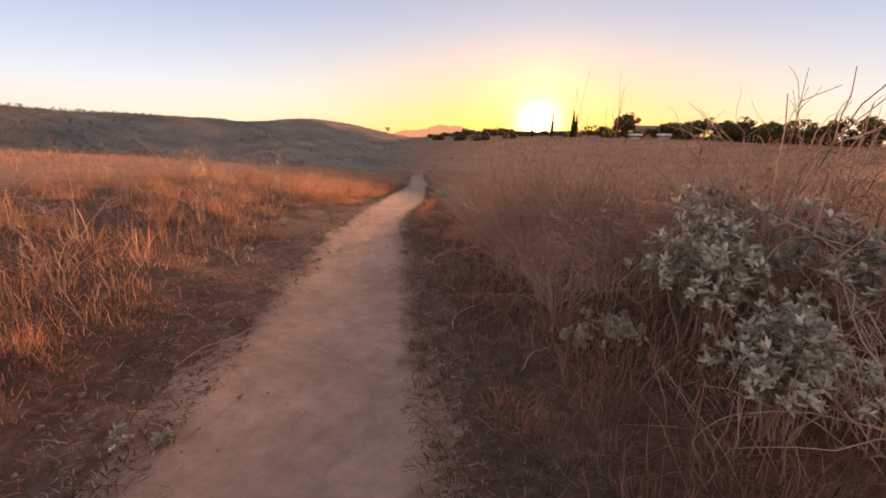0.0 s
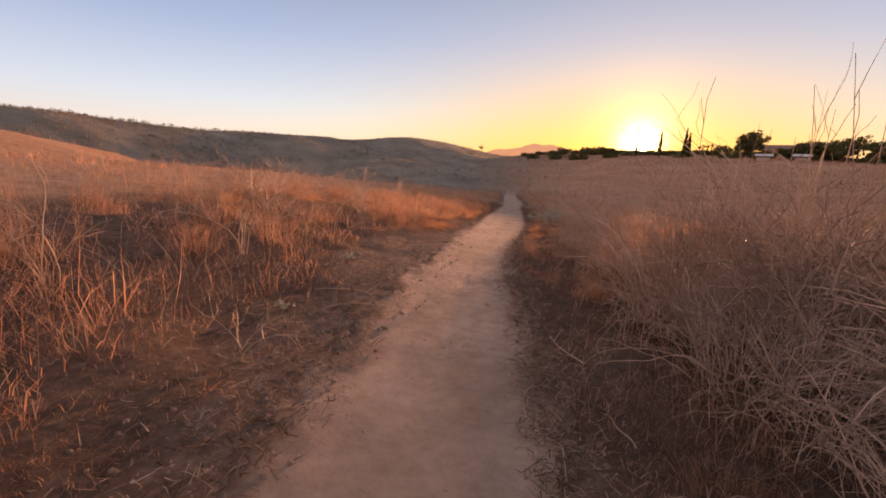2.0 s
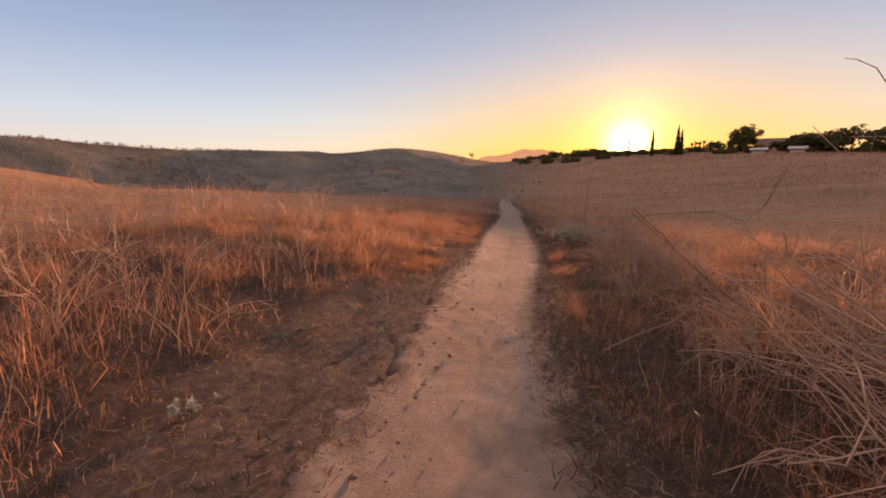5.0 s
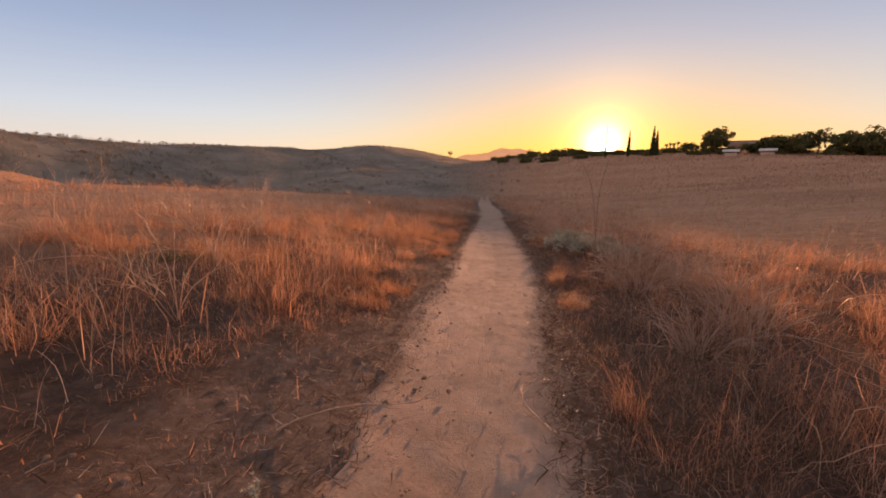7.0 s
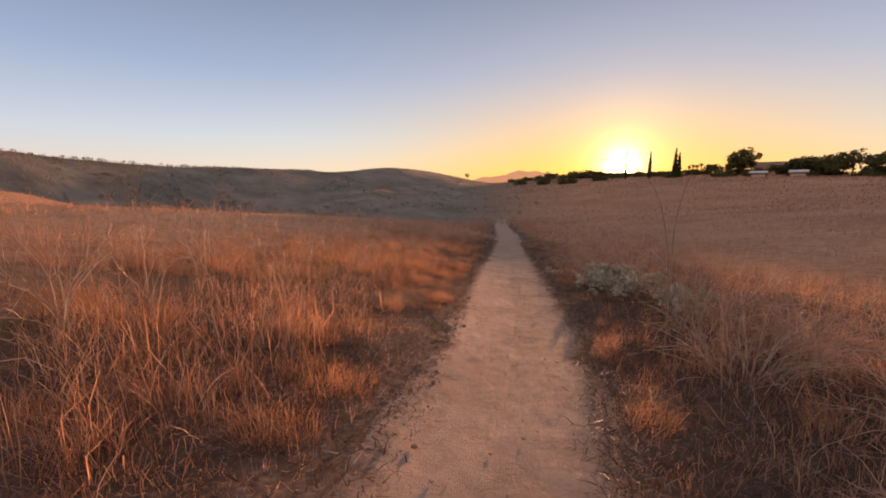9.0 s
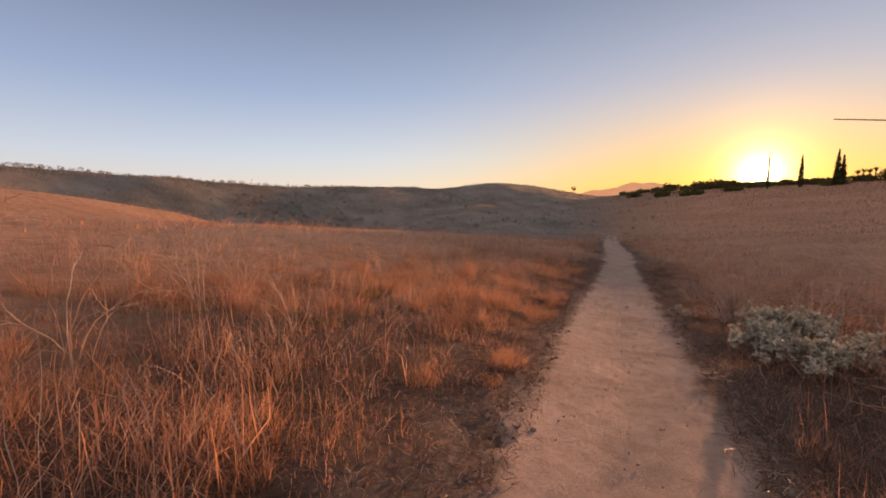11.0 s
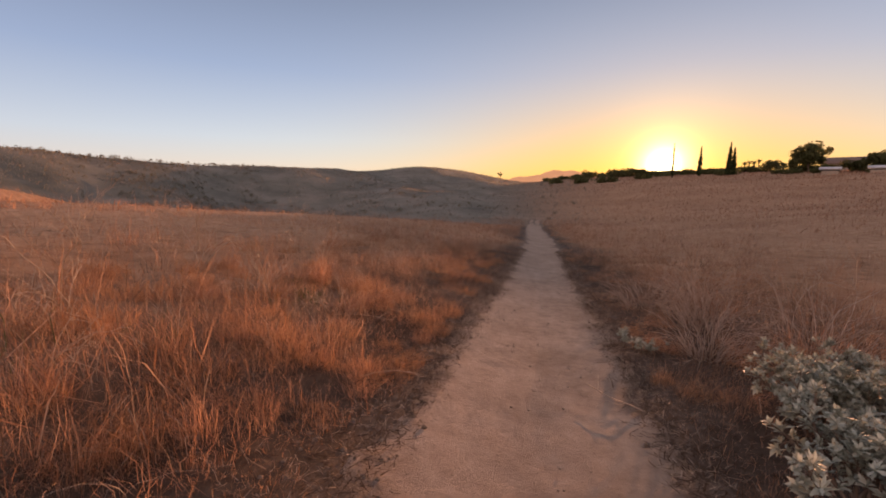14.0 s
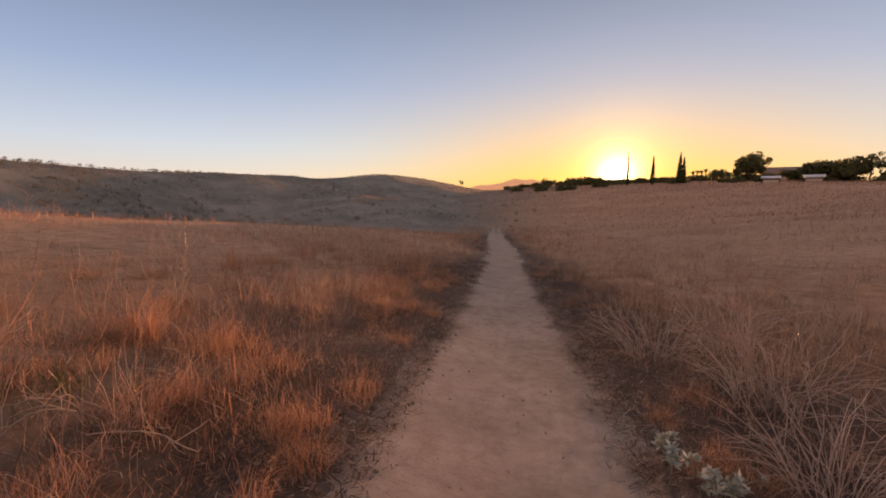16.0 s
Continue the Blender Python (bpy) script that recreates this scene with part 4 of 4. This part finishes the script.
x, y = np.sin(az) * r, 12 + np.cos(az) * r
keep = (fnoise(x, y, 26, 51, 3) + rng.normal(0, 0.2, n) > 0.1) | (r > ridge_r * 0.97)
x, y = x[keep], y[keep]
size = rng.uniform(0.2, 0.6, len(x))
thing("hill_scrub", mesh_of("hill_scrub", *puffs(np.stack([x, y, land(x, y) + size * 0.45], -1), size, 26, size * 0.3)), M_SCRUB, "low dark scrub dotted over the hillside", "scrub", kind="stuff")
n = 85000
az = np.radians(rng.uniform(-88, 62, n))
ridge_r = np.interp(np.degrees(az), (*RIDGE_AZ, 20, 62), (*RIDGE_R, 200, 150))
r = 55 + (ridge_r - 55) * rng.uniform(0, 1, n)
x, y = np.sin(az) * r, 12 + np.cos(az) * r
base = np.stack([x, y, land(x, y) - 0.05], -1)
far_off = np.hypot(x, y - 12) / 150
blades = (rng.uniform(0, 6.28, n), np.abs(rng.normal(0.2, 0.3, n)), np.abs(rng.normal(0.4, 0.4, n)), rng.uniform(0.2, 0.55, n) * (0.6 + 0.5 * far_off), rng.uniform(0.07, 0.26, n) * far_off)
grey = np.degrees(az) + rng.normal(0, 4, n) < 6
for some, name, material, label in ((grey, "hill_grass", M_HILLGRASS, "dry greyish grass on the far hillside"), (~grey, "far_meadow_grass", M_GRASS, "dry grass on the far rise below the trees")):
    thing(name, mesh_of(name, *ribbons(base[some], *(v[some] for v in blades), 3, rng)), material, label, "grass", kind="stuff")

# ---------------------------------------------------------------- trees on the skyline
# where the camera ends; skyline bearings and tops are fitted to this view
END_EYE = Vector((0.12, 18.07, 0.56))


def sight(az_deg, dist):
    """A place on the land at a bearing from the camera's last position."""
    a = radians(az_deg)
    x, y = END_EYE.x + math.sin(a) * dist, END_EYE.y + math.cos(a) * dist
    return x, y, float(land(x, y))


def tree(name, height, width, trunk_share, clumps, label, seed, flat=0.8):
    """A tapered trunk with limbs and a loose crown of leaf clumps; stands at the origin."""
    g = np.random.default_rng(seed)
    root = new(name)
    h0 = height * trunk_share
    trunk = np.array([[(0, 0, -0.3), (0.02 * height, 0, h0 * 0.5), (0.0, 0.02 * height, h0), (0.03 * height, 0, h0 + (height - h0) * 0.5)]])
    part("trunk", mesh_of("trunk", *tubes(trunk, np.array([[0.035, 0.027, 0.02, 0.008]]) * height, 8), smooth=True), M_TRUNK, root)
    d = g.normal(0, 1, (clumps, 3))
    d /= np.linalg.norm(d, axis=1, keepdims=True)
    rad = g.uniform(0.45, 1.0, clumps)[:, None]
    mid = np.array([0, 0, h0 + (height - h0) * 0.5])
    c = mid + d * rad * np.array([width / 2 * 0.82, width / 2 * 0.82, (height - h0) / 2 * 0.88])
    limbs = np.stack([np.tile((0.0, 0.0, h0 * 0.85), (len(c), 1)), (c + mid * 0.6) / 1.6 * np.array([0.6, 0.6, 0.9]), c], 1)[:12]
    for k in range(len(limbs)):
        part("limb", mesh_of("limb", *tubes(limbs[k : k + 1], np.array([[0.013, 0.008, 0.004]]) * height, 5), smooth=True), M_TRUNK, root)
    part("crown", mesh_of("crown", *puffs(c, g.uniform(0.1, 0.2, clumps) * width, 56, width * 0.052)), M_LEAVES, root)
    return tagged(root, label, "tree", "skyline trees")


def cypress(name, height, width, label, seed):
    g = np.random.default_rng(seed)
    root = new(name)
    trunk = np.array([[(0, 0, -0.3), (0, 0, height * 0.5), (0, 0, height * 0.96)]])
    part("trunk", mesh_of("trunk", *tubes(trunk, np.array([[0.16, 0.1, 0.02]]), 8), smooth=True), M_TRUNK, root)
    m = 150
    s = g.uniform(0.03, 1.0, m)
    w = width / 2 * np.clip(1.25 * (1 - s) ** 0.75, 0.02, 1) * np.clip(s / 0.12, 0.4, 1)
    a = g.uniform(0, 6.28, m)
    c = np.stack([np.cos(a) * w * 0.5, np.sin(a) * w * 0.5, s * height * 0.98], -1)
    part("crown", mesh_of("crown", *puffs(c, 0.12 + w * 0.62, 34, 0.05 + w * 0.22)), M_CYPRESS, root)
    return tagged(root, label, "cypress", "row of cypresses")


def palm(name, height, label, seed):
    g = np.random.default_rng(seed)
    root = new(name)
    trunk = np.array([[(0, 0, -0.3), (0.1, 0, height * 0.5), (0.15, 0, height)]])
    part("trunk", mesh_of("trunk", *tubes(trunk, np.array([[0.2, 0.16, 0.14]]), 7), smooth=True), M_TRUNK, root)
    m = 60
    top = np.tile((0.15, 0, height), (m, 1)) + g.normal(0, 0.08, (m, 3))
    part("crown", mesh_of("crown", *ribbons(top, g.uniform(0, 6.28, m), g.uniform(0.2, 1.4, m), g.uniform(0.6, 1.4, m), g.uniform(1.1, 1.8, m), g.uniform(0.14, 0.3, m), 5, g)), M_LEAVES, root)
    return tagged(root, label, "palm", "row of palms")


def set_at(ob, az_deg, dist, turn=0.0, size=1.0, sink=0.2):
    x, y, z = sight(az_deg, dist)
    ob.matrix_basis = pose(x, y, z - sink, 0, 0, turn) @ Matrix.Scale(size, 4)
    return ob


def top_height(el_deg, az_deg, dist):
    """Height that lifts a tree's top to a given elevation in the camera's last view."""
    return END_EYE.z + dist * math.tan(radians(el_deg)) - sight(az_deg, dist)[2] + 0.2


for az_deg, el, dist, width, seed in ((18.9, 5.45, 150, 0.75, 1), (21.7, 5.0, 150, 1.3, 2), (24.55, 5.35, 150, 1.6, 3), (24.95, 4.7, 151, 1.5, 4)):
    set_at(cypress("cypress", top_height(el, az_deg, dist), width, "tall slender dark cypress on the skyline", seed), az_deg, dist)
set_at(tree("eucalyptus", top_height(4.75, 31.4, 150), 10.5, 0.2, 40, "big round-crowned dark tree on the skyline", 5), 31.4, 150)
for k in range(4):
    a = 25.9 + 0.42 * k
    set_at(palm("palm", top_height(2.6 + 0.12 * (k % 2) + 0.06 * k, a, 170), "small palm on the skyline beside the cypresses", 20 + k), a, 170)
# az, el of the top, distance, width, fitted to the camera's last view
SKYLINE = ((-2.3, 2.15, 230, 3.2), (4.1, 1.05, 215, 7), (6.2, 1.0, 215, 8), (7.5, 1.75, 205, 5), (8.2, 1.3, 205, 9), (9.3, 2.1, 205, 9), (11.3, 1.2, 205, 9), (12.8, 2.0, 195, 13), (14.4, 2.4, 190, 7),
           (15.6, 2.35, 185, 6), (17.0, 1.55, 185, 10), (18.6, 1.5, 180, 8), (20.5, 1.95, 170, 8), (22.6, 1.9, 165, 7), (23.6, 2.15, 165, 7), (26.4, 1.9, 165, 8), (28.4, 3.05, 160, 7), (29.9, 2.95, 155, 4.5), (33.0, 2.4, 150, 6),
           (34.7, 2.9, 150, 6), (36.5, 3.6, 145, 9), (38.4, 3.75, 145, 11), (39.6, 3.9, 150, 9), (40.7, 4.6, 150, 5), (42.5, 3.9, 145, 10), (44.8, 4.1, 140, 10), (47.2, 3.9, 140, 11), (50, 4.2, 140, 10), (53, 4.0, 140, 11), (56, 4.3, 140, 11), (60, 4.0, 140, 11))
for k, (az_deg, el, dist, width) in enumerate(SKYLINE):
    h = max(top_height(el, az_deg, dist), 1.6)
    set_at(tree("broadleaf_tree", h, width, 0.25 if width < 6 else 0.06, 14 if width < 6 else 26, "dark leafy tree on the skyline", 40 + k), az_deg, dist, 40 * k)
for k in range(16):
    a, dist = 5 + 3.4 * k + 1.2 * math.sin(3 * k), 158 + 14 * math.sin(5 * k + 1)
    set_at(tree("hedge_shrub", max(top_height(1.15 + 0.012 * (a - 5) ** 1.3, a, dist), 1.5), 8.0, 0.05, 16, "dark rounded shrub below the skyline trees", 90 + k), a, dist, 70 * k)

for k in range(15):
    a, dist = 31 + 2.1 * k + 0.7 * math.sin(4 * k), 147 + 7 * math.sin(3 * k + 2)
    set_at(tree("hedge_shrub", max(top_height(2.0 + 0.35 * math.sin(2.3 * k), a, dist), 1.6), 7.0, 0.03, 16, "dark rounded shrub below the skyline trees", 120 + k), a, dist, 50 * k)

# ---------------------------------------------------------------- houses


def box(x0, x1, y0, y1, z0, z1):
    bm = bmesh.new()
    bmesh.ops.create_cube(bm, size=1, matrix=Matrix.Translation(((x0 + x1) / 2, (y0 + y1) / 2, (z0 + z1) / 2)) @ Matrix.Diagonal((x1 - x0, y1 - y0, z1 - z0, 1)))
    bmesh.ops.bevel(bm, geom=bm.edges[:], offset=0.02, segments=1, affect="EDGES")
    me = bpy.data.meshes.new("box")
    bm.to_mesh(me)
    bm.free()
    return me


def gable(w, d, z0, rise, eave):
    """A gabled roof slab with thickness."""
    x, y, t = w / 2 + eave, d / 2 + eave, 0.18
    v = [(-x, -y, z0), (x, -y, z0), (x, 0, z0 + rise), (-x, 0, z0 + rise), (-x, y, z0), (x, y, z0)]
    v += [(a, b, c + t) for a, b, c in v]
    q = [(6, 7, 8, 9), (9, 8, 11, 10), (1, 0, 3, 2), (2, 3, 4, 5), (0, 1, 7, 6), (5, 4, 10, 11), (1, 2, 8, 7), (2, 5, 11, 8), (3, 0, 6, 9), (4, 3, 9, 10)]
    return mesh_of("roof", v, q)


def house(w, d, h, rise, roof_material, label, windows):
    root = new("house")
    part("wall", box(-w / 2, w / 2, -d / 2, d / 2, -0.5, h), M_WALL, root)
    part("roof", gable(w, d, h, rise, 0.5), roof_material, root)
    for k in range(windows):
        cx = -w / 2 + w * (k + 0.5) / windows
        win = part("window", box(cx - 0.6, cx + 0.6, -d / 2 - 0.03, -d / 2 + 0.05, 1.0, h - 0.35), M_GLASS, root)
        part("sill", box(cx - 0.7, cx + 0.7, -d / 2 - 0.12, -d / 2, 0.92, 1.0), M_WALL, win)
    return tagged(root, label, "house", "houses on the rise")


# bearings, footprints and wall heights fitted to the camera's view
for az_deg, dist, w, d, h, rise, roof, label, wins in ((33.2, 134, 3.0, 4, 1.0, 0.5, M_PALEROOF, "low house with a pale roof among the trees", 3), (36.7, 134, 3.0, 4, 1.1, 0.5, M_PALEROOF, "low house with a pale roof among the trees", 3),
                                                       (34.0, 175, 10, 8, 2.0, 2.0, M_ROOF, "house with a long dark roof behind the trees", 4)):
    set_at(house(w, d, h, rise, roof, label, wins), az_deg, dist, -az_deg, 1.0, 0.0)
